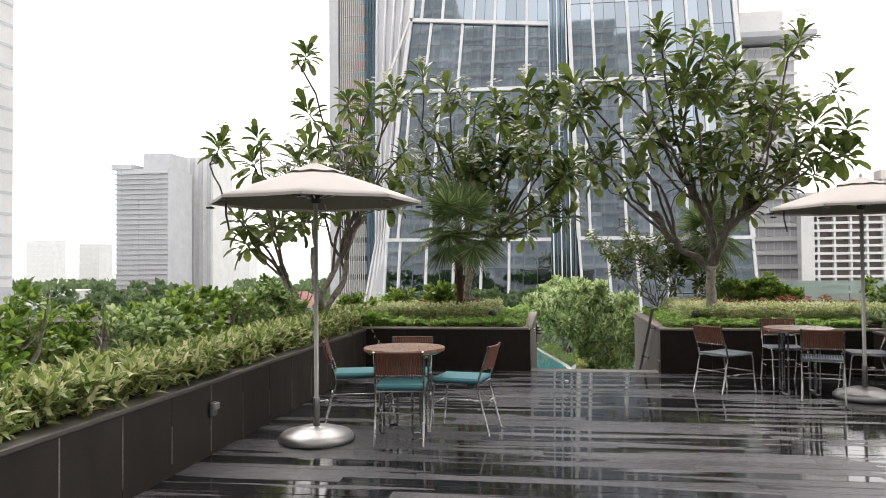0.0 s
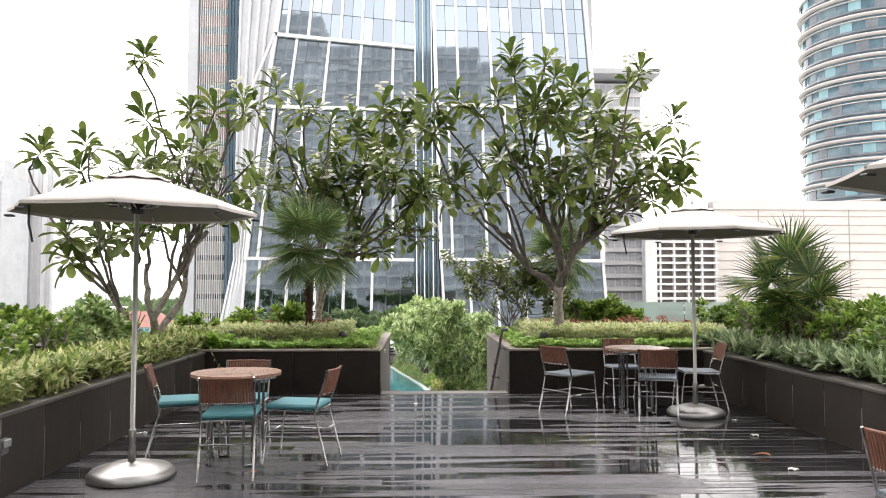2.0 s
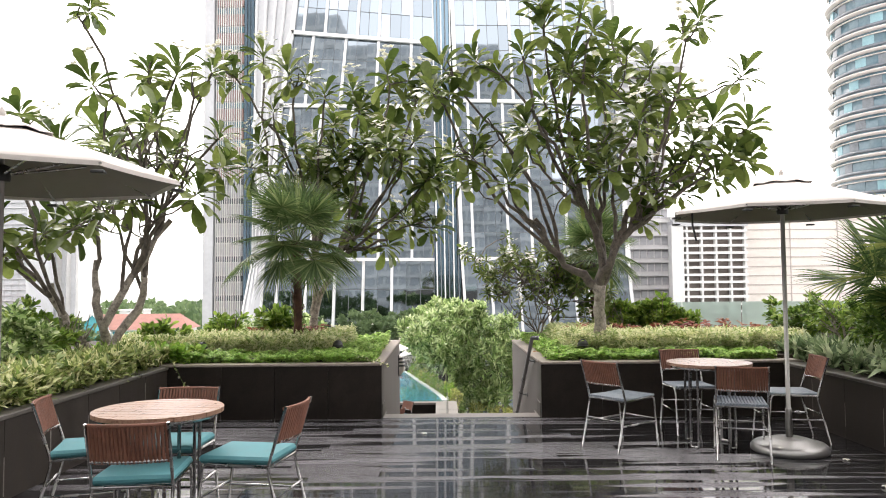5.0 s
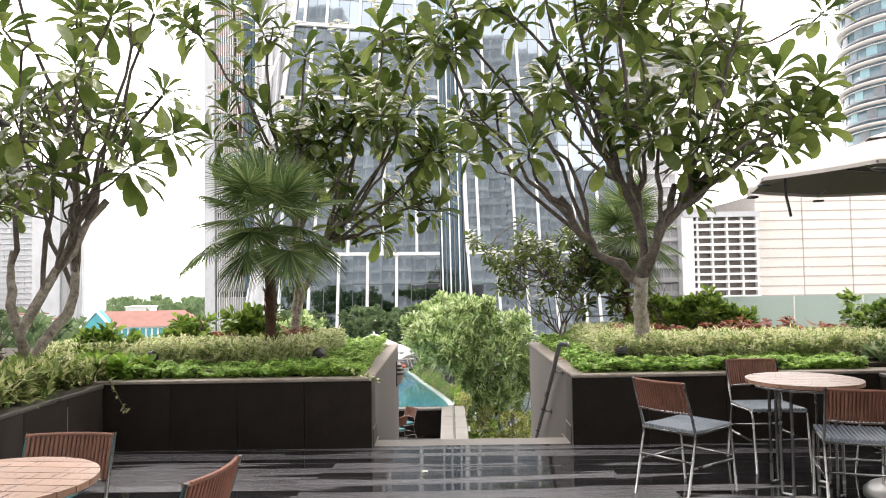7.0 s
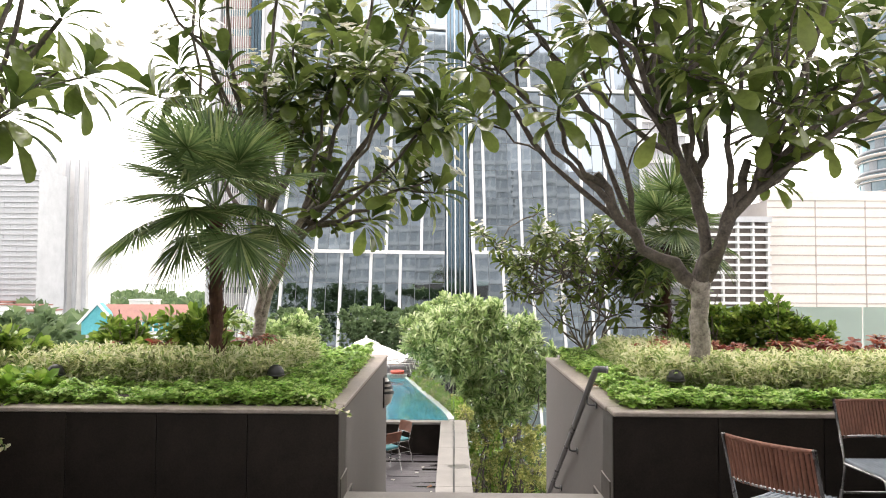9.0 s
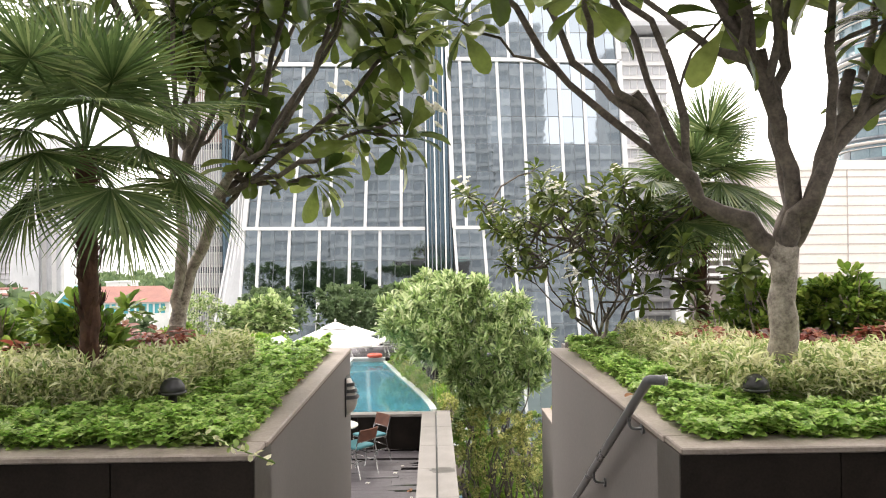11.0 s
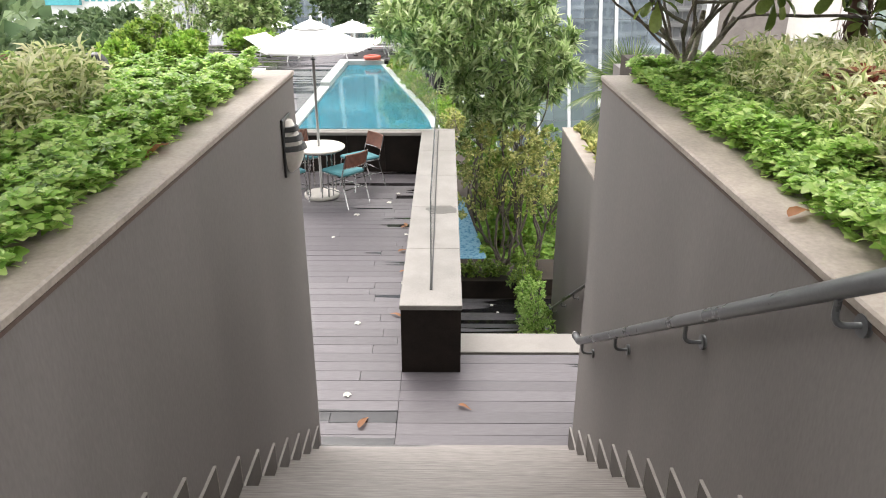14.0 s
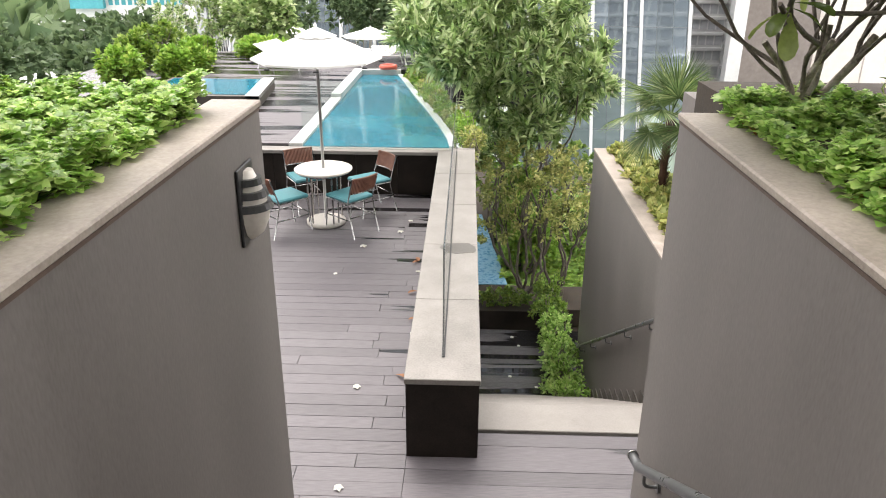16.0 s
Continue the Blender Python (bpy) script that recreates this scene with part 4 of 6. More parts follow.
# slab tower with louvres behind the left wing
slab = thing("louvred_tower", pose(0, 0, 0), "slim grey tower with red louvres and teal bands", "tower")
part("wall", box(-31.2, -29.9, 98.5, 120, -30, 60), M_CONCD, slab)
part("wall", box(-31, -23.0, 99.5, 120, -30, 60), M_CONC, slab)
z = -28.0
while z < 58:
    part("louvre_band", box(-29.8, -26.1, 99.1, 99.45, z, z + 1.5), M_REDBAR if z > 14 else M_CONCD, slab)
    part("spandrel", box(-29.8, -26.1, 99.2, 99.46, z + 1.65, z + 2.4), M_TEALBAR if z > 14 else M_DARKWIN, slab)
    z += 2.6
for k in range(12):
    part("mullion", box(-29.7 + k * 0.3, -29.62 + k * 0.3, 98.8, 99.1, -30, 60), M_CONC, slab)
for k in range(7):
    part("window_strip", box(-26.0 + k * 0.45, -25.65 + k * 0.45, 99.2, 99.5, -30, 60), M_BLUEWIN, slab)


def storeyed(name, label, x0, x1, y0, y1, z0, z1, floors, cols, wall, win, band=0.5, group=""):
    """A far block: walls, a window to every bay and storey, floor bands standing out."""
    ob = thing(name, pose(0, 0, 0), label, "building", group)
    part("wall", box(x0, x1, y0, y1, z0, z1), wall, ob)
    h, w = (z1 - z0) / floors, (x1 - x0) / cols
    me = bpy.data.meshes.new("window")
    bm = box(-w * 0.40, w * 0.40, -0.05, 0.12, -h * 0.30, h * 0.30)
    bm.to_mesh(me)
    bm.free()
    me.materials.append(win)
    for j in range(floors):
        part("floor_band", box(x0 - 0.3, x1 + 0.3, y0 - band, y0, z0 + j * h - h * 0.10, z0 + j * h + h * 0.08), wall, ob)
        for i in range(cols):
            o = part("window", me, win, ob)
            o.location = (x0 + (i + 0.5) * w, y0 - 0.06, z0 + (j + 0.55) * h)
    return ob


g = storeyed("office_block", "pale grey office block with flat overhanging roof", 28.5, 38.0, 122, 145, -30, 36, 30, 8, M_CONC, M_CONCD)
part("roof", box(27.5, 40.2, 118, 146, 36.6, 37.4), M_CONCD, g)
part("penthouse", box(28.5, 37, 124, 142, 37.4, 42.5), M_CONC, g)
storeyed("low_office_block", "pale grey low office block", 38.0, 41.5, 121, 140, -30, 12.5, 14, 3, M_CONC, M_CONCD)
lat = thing("lattice_building", pose(0, 0, 0), "pale building with a lattice of sunshades before dark windows", "building")
part("wall", box(32.6, 41.6, 100.2, 102, -30, 9.2), M_BROWN, lat)
part("pier", box(31.4, 33.0, 99.4, 101, -30, 9.4), M_CONC, lat)
part("roof", box(31.6, 41.7, 99.3, 102, 9.2, 9.9), M_CONCD, lat)
for j in range(12):
    part("sunshade", box(33.0, 41.6, 99.4, 100.2, -2.4 + j * 0.98, -2.08 + j * 0.98), M_CONC, lat)
for i in range(5):
    part("sunshade_fin", box(33.4 + i * 1.95, 33.66 + i * 1.95, 99.5, 100.2, -2.4, 9.2), M_CONC, lat)
bei = thing("beige_building", pose(0, 0, 0), "long beige building with ribbed cladding and no windows", "building")
part("wall", box(41.8, 110, 101, 140, -30, 12.2), M_BEIGE, bei)
part("parapet", box(41.6, 110, 100.8, 103, 12.2, 13.4), M_BEIGE, bei)
for k in range(11):
    part("joint", box(41.8, 110, 100.93, 101, 11.2 - k * 1.25, 11.32 - k * 1.25), M_JOINT, bei)
for k in range(9):
    part("joint", box(48 + k * 6.5, 48.12 + k * 6.5, 100.92, 101, -30, 12.2), M_JOINT, bei)
rnd = thing("round_tower", pose(104, 162, 0), "round tower with blue-grey glass bands and pale ledges", "tower")
part("wall", lathe([(14.2, -30), (14.2, 68)], 48), M_BAND, rnd)
for k in range(13):
    z = 10.5 + k * 4.45
    part("ledge", lathe([(14.2, z - 0.2), (15.1, z), (15.2, z + 0.36), (15.0, z + 0.40), (14.2, z + 0.45)], 48), M_LEDGE, rnd)
    part("sill_band", lathe([(14.2, z + 0.86), (14.4, z + 0.86), (14.4, z + 1.5), (14.2, z + 1.5)], 48), M_DARKWIN, rnd)
    part("transom", lathe([(14.2, z + 3.5), (14.7, z + 3.52), (14.7, z + 3.66), (14.2, z + 3.68)], 48), M_LEDGE, rnd)
    for q in range(18):
        a = 2 * math.pi * (q + 0.37 * k) / 18
        part("blind", prism([(14.26 * math.cos(a + d), 14.26 * math.sin(a + d)) for d in (0, 0.06, 0.12, 0.17)] + [(14.1 * math.cos(a + d), 14.1 * math.sin(a + d)) for d in (0.17, 0)], z + 1.5, z + 3.5), (M_BAND, M_DARKWIN, M_TEALBAR)[(q * 5 + k * 3) % 3], rnd)
part("crown", lathe([(13.0, 68), (13.4, 70), (13.0, 70.4), (0, 70.4)], 32), M_BEIGE, rnd)
# far towers on the left
a = storeyed("apartment_tower", "grey apartment tower with balconies in haze", -273, -238, 420, 450, -30, 64, 30, 9, M_CONCD, M_GREYWIN, 2.0)
part("plant_room", box(-257, -239, 424, 446, 64, 74), M_CONCD, a)
part("parapet", box(-276, -262, 419, 440, 64, 67), M_CONCD, a)
bt = thing("plain_tower", pose(0, 0, 0), "pale plain tower with vertical ribs in haze", "tower")
part("wall", box(-258, -228, 460, 490, -30, 77), M_CONC, bt)
for k in range(5):
    part("rib", box(-256 + k * 6, -253.5 + k * 6, 459, 460, -30, 76), M_CONCD, bt)
le = thing("near_tower", pose(-74, 70, 0), "tall glass block with pale floor bands", "tower")
part("wall", box(-14, 0, 0, 20, -30, 40), M_CONC, le)
for k in range(14):
    part("window_band", box(-13.8, 0.06, -0.06, 19.8, 0.2 + k * 2.9, 0.62 + k * 2.9), M_GREYWIN, le)
part("podium", box(-16, 1, -1, 21, -30, -0.9), M_CONCD, le)
# haze by colour: windows as pale as the walls
for x0, x1, y0, z1 in ((-640, -610, 900, 36), (-800, -755, 1000, 46), (-560, -530, 1100, 30), (-470, -440, 1000, 22)):
    storeyed("far_block", "far tower block with haze put into its pale colour", x0, x1, y0, y0 + 30, -30, z1, 10, 4, M_CONC, M_CONC, 0.5, "far blocks")
rl = random.Random(5)
for k in range(26):
    x, y = rl.uniform(-320, -25), rl.uniform(150, 420)
    if x > -0.36 * y + 20:
        x -= 60
    w, d, h = rl.uniform(10, 34), rl.uniform(10, 25), rl.uniform(6, 19)
    lb = thing("low_building", pose(x, y, -30, 0, 0, rl.uniform(-25, 25)), "low pale city building among trees", "building", "low city buildings")
    part("wall", box(-w / 2, w / 2, 0, d, 0, h), M_CONC, lb)
    part("roof", box(-w / 2 - 0.5, w / 2 + 0.5, -0.5, d + 0.5, h, h + 0.6), M_ROOFW if k % 3 else M_ROOF, lb)
    for j in range(int(h // 3.5)):
        part("window_band", box(-w / 2 + 0.6, w / 2 - 0.6, -0.06, 0.1, 1.2 + j * 3.4, 2.8 + j * 3.4), M_CONCD, lb)
# hall with red roof and turquoise gable
hall = thing("gabled_hall", pose(-77.5, 160, -10.5, 0, 0, 6), "hall with red tiled roof and turquoise gable", "building")
part("wall", box(0, 22, 0, 10, -20, 3.2), M_ROOFW, hall)
bm = bmesh.new()
vs = [bm.verts.new(p) for p in ((-0.8, -0.8, 3.0), (22.8, -0.8, 3.0), (22.8, 10.8, 3.0), (-0.8, 10.8, 3.0), (2.4, 5, 6.2), (19.5, 5, 6.2))]
for f in ((0, 1, 5, 4), (1, 2, 5), (2, 3, 4, 5), (3, 0, 4), (0, 3, 2, 1)):
    bm.faces.new([vs[k] for k in f])
part("roof", bm, M_ROOF, hall)
bm = bmesh.new()
vs = [bm.verts.new(p) for p in ((-0.4, -1.4, 0), (6.0, -1.4, 0), (6.0, -1.4, 3.0), (2.8, -1.4, 6.6), (-0.4, -1.4, 3.0), (-0.4, 2, 0), (6.0, 2, 0), (6.0, 2, 3.0), (2.8, 2, 6.6), (-0.4, 2, 3.0))]
for f in ((0, 1, 2, 3, 4), (5, 9, 8, 7, 6), (0, 5, 6, 1), (1, 6, 7, 2), (2, 7, 8, 3), (3, 8, 9, 4), (4, 9, 5, 0)):
    bm.faces.new([vs[k] for k in f])
part("gable", bm, M_TURQ, hall)
for sx in (-1, 1):
    beam(hall, (2.8 + sx * 3.9, -1.45, 2.2), (2.8, -1.45, 6.7), 0.5, 0.3, (0, -1, 0), "bargeboard", M_ROOFW)
for k in range(12):
    part("window", box(6.6 + k * 1.25, 7.4 + k * 1.25, -0.1, 0.1, 0.6, 2.6), M_TURQ, hall)
wr = thing("white_roofed_shed", pose(-62, 92, -17), "low building with wide white roof", "building")
part("wall", box(0, 44, 0, 26, -14, 0), M_CONC, wr)
part("roof", box(-1, 45, -1, 27, 0, 0.6), M_ROOFW, wr)

# the hotel behind the terrace and its neighbours, seen only as reflections in the glass tower
hotel = storeyed("hotel_building", "pale hotel tower rising behind the terrace", -16, 26, -(YB - 0.01), -YB + 24, -30, 66, 28, 14, M_CONC, M_GREYWIN, 0.3)
hotel.rotation_euler = (0, 0, math.pi)
wing = storeyed("hotel_wing", "lower pale hotel wing behind the terrace", -50, -16.3, -(YB - 0.01), -YB + 20, -30, 30, 18, 10, M_CONC, M_CONCD, 0.3)
wing.rotation_euler = (0, 0, math.pi)
wing = storeyed("hotel_wing", "lower pale hotel wing behind the terrace", 26.3, 52, -(YB - 0.01), -YB + 20, -30, 42, 20, 9, M_CONC, M_GREYWIN, 0.3)
wing.rotation_euler = (0, 0, math.pi)
for x0, x1, y0, z1, n in ((34, 58, 60, 96, 22), (-40, -22, 75, 84, 20), (66, 100, 90, 120, 26), (-95, -62, 70, 74, 18)):
    nb = storeyed("city_tower", "grey city tower behind the hotel", x0, x1, y0, y0 + 20, -30, z1, n, 6, M_CONC, M_GREYWIN, 0.4, "city towers")
    nb.rotation_euler = (0, 0, math.pi)


# ---- pool terrace ----
M_WATER, wn2, wl2, wb = shader("pool_water", (0.012, 0.16, 0.22), 0.04)
wb.inputs["Specular IOR Level"].default_value = 0.42
cr = ramp(wn2, [(0.35, (0.006, 0.115, 0.175)), (0.7, (0.015, 0.195, 0.27))])
nz = noise_node(wn2, wl2, 0.6, 3)
wl2.new(nz.outputs[0], cr.inputs[0])
wl2.new(cr.outputs[0], wb.inputs["Base Color"])
rip = noise_node(wn2, wl2, 9, 3)
bp = wn2.new("ShaderNodeBump")
bp.inputs["Strength"].default_value, bp.inputs["Distance"].default_value = 0.06, 0.02
wl2.new(rip.outputs[0], bp.inputs["Height"])
wl2.new(bp.outputs[0], wb.inputs["Normal"])
M_MOSAIC = surface("blue_mosaic", (0.05, 0.22, 0.42), (0.30, 0.50, 0.62), (0.2, 0.4), 14, 60, 0.1)
M_EDGE = surface("pale_pool_edging", (0.42, 0.43, 0.42), (0.60, 0.61, 0.60), (0.4, 0.7), 3, 40, 0.15)
M_LOUNGE = surface("white_lounger_frame", (0.70, 0.70, 0.70), (0.80, 0.80, 0.80), (0.4, 0.6), 4, 60, 0.0)
M_BUOY = surface("orange_red_buoy", (0.55, 0.07, 0.04), (0.68, 0.12, 0.07), (0.4, 0.6), 4, 60, 0.0)


RIM = [(0.47, 20.62), (0.42, 21.1), (0.28, 21.9), (0.04, 23.0), (-0.32, 24.55), (-0.74, 26.5), (-0.86, 27.0)]
solid("pool_water", prism([(-1.66, 20.62), *RIM, (-1.66, 27.0)], -3.0, -1.462), M_WATER, "still blue-green swimming pool water", "water")
bm = prism([*RIM, *[(x + 0.12, y) for x, y in reversed(RIM)]], -2.0, -1.44)
solid("pool_edge", bm, M_EDGE, "pale curb along the slanting pool side", "pool edge")
for k in range(11):
    y = 20.62 + k * 0.58
    solid("pool_edge_tile", box(-1.86, -1.662, y, y + 0.575, -1.7, -1.425 + (0.07 if y > 23.7 else 0), 0.004), M_EDGE, "pale stone edging beside the pool", "pool edge")
solid("pool_edge_far", box(-1.86, -0.8, 27.0, 27.2, -2, -1.36), M_EDGE, "pale stone edging at the pool end", "pool edge")
solid("floor_pool_slab", box(-8, -1.87, 20.62, 30.5, -2.2, -1.46), M_GAP, "slab under the pool decking", "floor")
solid("floor_pool_slab_far", box(-1.87, 2.5, 27.2, 30.5, -2.2, -1.40), M_GAP, "slab under the pool decking", "floor")
bm = bmesh.new()
for k in range(67):
    add_box(bm, -7.9, -1.875, 20.64 + k * 0.146, 20.78 + k * 0.146, -1.458, -1.437)
for k in range(22):
    add_box(bm, -1.86, 2.4, 27.21 + k * 0.146, 27.35 + k * 0.146, -1.398, -1.385)
deck_pool = solid("floor_pool", bm, M_DECK2, "damp grey composite decking beside the pool", "decking")
tagged(deck_pool, kind="stuff")
# small raised pool
solid("small_pool_wall", prism([(-5.2, 23.1), (-2.95, 23.1), (-3.15, 25.0), (-5.2, 25.0)], -1.6, -1.24), M_STONE2, "raised stone sides of the small pool", "pool wall")
solid("small_pool_water", prism([(-5.1, 23.25), (-3.2, 23.25), (-3.38, 24.85), (-5.1, 24.85)], -1.4, -1.232), M_WATER, "blue water of the small pool", "water")
solid("small_pool_edge", prism([(-3.2, 23.1), (-2.95, 23.1), (-3.15, 25.0), (-3.38, 25.0)], -1.3, -1.225), M_EDGE, "pale tiled edge of the small pool", "pool edge")


def lounger(m):
    ob = thing("sun_lounger", m, "white folding sun lounger beside the pool", "lounger", "sun loungers")
    for s in (-0.3, 0.3):
        part("rail", tube([(s, -0.65, 0.26), (s, 0.65, 0.26)], 0.02), M_LOUNGE, ob)
        for y in (-0.55, 0.5):
            part("leg", tube([(s, y, 0.26), (s, y + 0.08, 0)], 0.018), M_LOUNGE, ob)
    for k in range(8):
        part("slat", box(-0.29, 0.29, -0.64 + k * 0.11, -0.56 + k * 0.11, 0.27, 0.285), M_LOUNGE, ob)
    bk = part("backrest", box(-0.29, 0.29, 0, 0.5, 0.0, 0.02, 0.005), M_LOUNGE, ob)
    bk.matrix_basis = pose(0, 0.24, 0.285, 30)
    return ob


lg = lounger(pose(-3.55, 27.7, -1.44, 0, 0, 75))
for x, y, r in ((-3.4, 28.3, 78), (-1.35, 27.9, -75), (-1.2, 28.5, -80), (-1.05, 29.1, -80)):
    copy_thing(lg, pose(x, y, -1.44 if x < -2 else -1.39, 0, 0, r))
bm = bmesh.new()
add_tube(bm, [(0.16 * math.cos(a), 0.16 * math.sin(a), 0) for a in [2 * math.pi * k / 20 for k in range(21)]], 0.05, 8, False)
tagged(part("life_ring", bm, M_BUOY), "orange-red life ring lying at the pool end", "life ring").matrix_world = pose(-1.08, 27.12, -1.30)
umbrella(pose(-5.75, 36, -3.55), "white umbrella beyond the pool", M_CANOPYW, "white umbrellas", 0.98, 2.08, 2.36, False, False)
umbrella(pose(-2.62, 36, -3.70), "white umbrella beyond the pool", M_CANOPYW, "white umbrellas", 0.98, 2.08, 2.36, False, False)
solid("ground_garden", box(-9, 4.5, 20.8, 33, -6.5, -5.32), M_SOIL, "planted garden ground below the terrace", "ground")

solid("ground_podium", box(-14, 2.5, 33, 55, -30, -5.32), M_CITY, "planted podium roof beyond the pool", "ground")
# garden level planter and mosaic pool
solid("planter_garden", box(PX1, 2.1, 22.2, 22.4, DEEP, -4.90), M_STONE, "dark planter wall at the garden level", "planter wall")
solid("planter_garden_bed", box(PX1, 4.0, 22.4, 23.4, DEEP, -4.95), M_SOIL, "soil of the garden planter", "soil")
solid("mosaic_pool", prism([(0.84, 23.5), (1.58, 23.5), (1.14, 27.6), (0.84, 27.6)], -5.3, -4.98), M_MOSAIC, "blue mosaic pool edge at the garden level", "pool")

# glass balustrades
for x in (3.55, 4.55, 5.55, 6.55, 7.55):
    o = solid("glass_panel", box(x - 0.02, x + 0.96, 14.28, 14.29, 0.45, 1.14), M_GLASSG, "greenish glass balustrade behind the planter", "glass")
    o.visible_shadow = False
o = solid("glass_panel", box(3.2, 3.21, 16.6, 20.6, -1.54, -0.85), M_GLASSG, "greenish glass balustrade beside the planter", "glass")
o.visible_shadow = False
for x in (-4.0, -2.6):
    o = solid("glass_panel", box(x - 1.35, x, 20.5, 20.512, PZ, PZ + 0.25), M_GLASS, "low clear glass at the pool edge", "glass")
    o.visible_shadow = False

for x0, x1 in ((-1.62, -0.56), (-0.55, 0.52)):
    o = solid("glass_panel", box(x0, x1, 20.5, 20.512, PZ, PZ + 0.95), M_GLASS, "clear glass balustrade at the near edge of the pool", "glass")
    o.visible_shadow = False

r_st = random.Random(4)
bm = prism([(0.66 + (0.17 + r_st.uniform(-0.03, 0.03)) * math.cos(a), 16.86 + (0.14 + r_st.uniform(-0.02, 0.02)) * math.sin(a)) for a in [2 * math.pi * k / 18 for k in range(18)]], -1.4695, -1.4675)
tagged(part("water_stain", bm, M_COPED), "dark wet stain on the parapet coping", "stain", kind="structure")

# handrails
def handrail(name, pts, brackets, wall_x, label):
    ob = thing(name, pose(0, 0, 0), label, "handrail")
    part("rail", tube(bent(pts, 0.016), 0.022, 12), M_RAIL, ob)
    part("end_cap", tube([Vector(pts[0]) + (Vector(pts[0]) - Vector(pts[1])).normalized() * 0.012, Vector(pts[0])], 0.026, 12), M_STEEL, ob)
    e, f = Vector(pts[-2]), Vector(pts[-1])
    part("end_cap", tube([f, f + (f - e).normalized() * 0.012], 0.026, 12), M_STEEL, ob)
    for y, z in brackets:
        b = part("bracket", tube(bent([(pts[1][0], y, z - 0.015), (pts[1][0], y, z - 0.085), (wall_x, y, z - 0.085)], 0.03), 0.008, 8), M_RAIL, ob)
        part("rose", tube([(wall_x - 0.012, y, z - 0.085), (wall_x, y, z - 0.085)], 0.026, 12), M_RAIL, b)
    return ob


HX = 1.49
handrail("handrail", [(HX + 0.065, 10.22, 0.85), (HX, 10.22, 0.853), (HX, 10.30, 0.803), (HX, 13.0, 0.835 - 2.75 * 0.632), (HX, 13.10, 0.835 - 2.75 * 0.632 - 0.02)],
         [(y, 0.835 - (y - 10.25) * 0.632) for y in (10.55, 11.35, 12.2, 12.9)], SR, "grey round handrail on steel brackets along the stair wall")
handrail("handrail", [(WX - 0.075, 15.0, -1.15), (WX - 0.075, 15.2, -1.17), (WX - 0.075, 20.3, -1.17 - 5.1 * 0.655), (WX - 0.075, 20.42, -1.19 - 5.1 * 0.655)],
         [(y, -1.17 - (y - 15.2) * 0.655) for y in (15.7, 16.6, 17.5, 18.4, 19.3, 20.1)], WX, "grey round handrail on brackets along the lower stair wall")


def wall_lamp(m):
    """Half-round lamp with louvres."""
    ob = thing("wall_lamp", m, "black and white louvred half-round wall lamp", "wall lamp")
    part("back_plate", box(0, 0.012, -0.10, 0.10, -0.16, 0.16, 0.004), M_BLACK, ob)
    bm = bmesh.new()
    n = 12
    rows = [(0.02, -0.15), (0.056, -0.12), (0.078, -0.07), (0.084, -0.02), (0.066, 0.05), (0.03, 0.14)]
    ring = [[bm.verts.new((0.012 + r * math.sin(math.pi * k / n), -r * math.cos(math.pi * k / n), z)) for k in range(n + 1)] for r, z in rows]
    for a, b in zip(ring, ring[1:]):
        for k in range(n):
            bm.faces.new((a[k], a[k + 1], b[k + 1], b[k])).smooth = True
    bm.faces.new(ring[-1])
    part("shade", bm, M_TABLEW, ob)
    for j, z in enumerate((0.0, 0.05, 0.10)):
        r = (0.102, 0.086, 0.066)[j]
        bm = bmesh.new()
        lo = [bm.verts.new((0.012 + r * math.sin(math.pi * k / n), -r * math.cos(math.pi * k / n), z - 0.016)) for k in range(n + 1)]
        hi = [bm.verts.new((0.012 + r * 0.9 * math.sin(math.pi * k / n), -r * 0.9 * math.cos(math.pi * k / n), z + 0.010)) for k in range(n + 1)]
        for k in range(n):
            bm.faces.new((lo[k], lo[k + 1], hi[k + 1], hi[k]))
        bm.faces.new(hi), bm.faces.new(lo[::-1])
        part("louvre", bm, M_BLACK, ob)
    return ob


wall_lamp(pose(SL + 0.001, 13.14, 0.25))


def bollard(x, y, z=0.69):
    ob = thing("garden_spotlight", pose(x, y, z), "small black domed garden light among ground cover", "garden light", "garden lights")
    part("stem", tube([(0, 0, -0.14), (0, 0, 0.07)], 0.022, 10), M_BLACK, ob)
    part("hood", lathe([(0.058, 0.045), (0.062, 0.052), (0.058, 0.078), (0.04, 0.105), (0.018, 0.116), (0.0, 0.118)], 20), M_BLACK, ob)
    part("rim", lathe([(0.05, 0.033), (0.068, 0.04), (0.068, 0.048), (0.05, 0.052)], 20), M_BLACK, ob)


for x, y in ((-0.76, 10.72), (2.13, 10.60), (-2.35, 10.65), (-0.95, 12.7), (2.35, 12.7)):
    bollard(x, y)
ob = thing("outdoor_socket", pose(XL, 5.3, 0.36), "grey weatherproof socket box on the planter wall", "socket")
part("body", box(0.001, 0.03, -0.05, 0.05, -0.06, 0.05, 0.008), M_RAIL, ob)
part("lid", box(0.03, 0.05, -0.04, 0.045, -0.01, 0.045, 0.006), M_BASE, ob)


# ---- plants ----
def scatter(n, x0, x1, y0, y1, rng):
    return np.column_stack([rng.uniform(x0, x1, n), rng.uniform(y0, y1, n)])


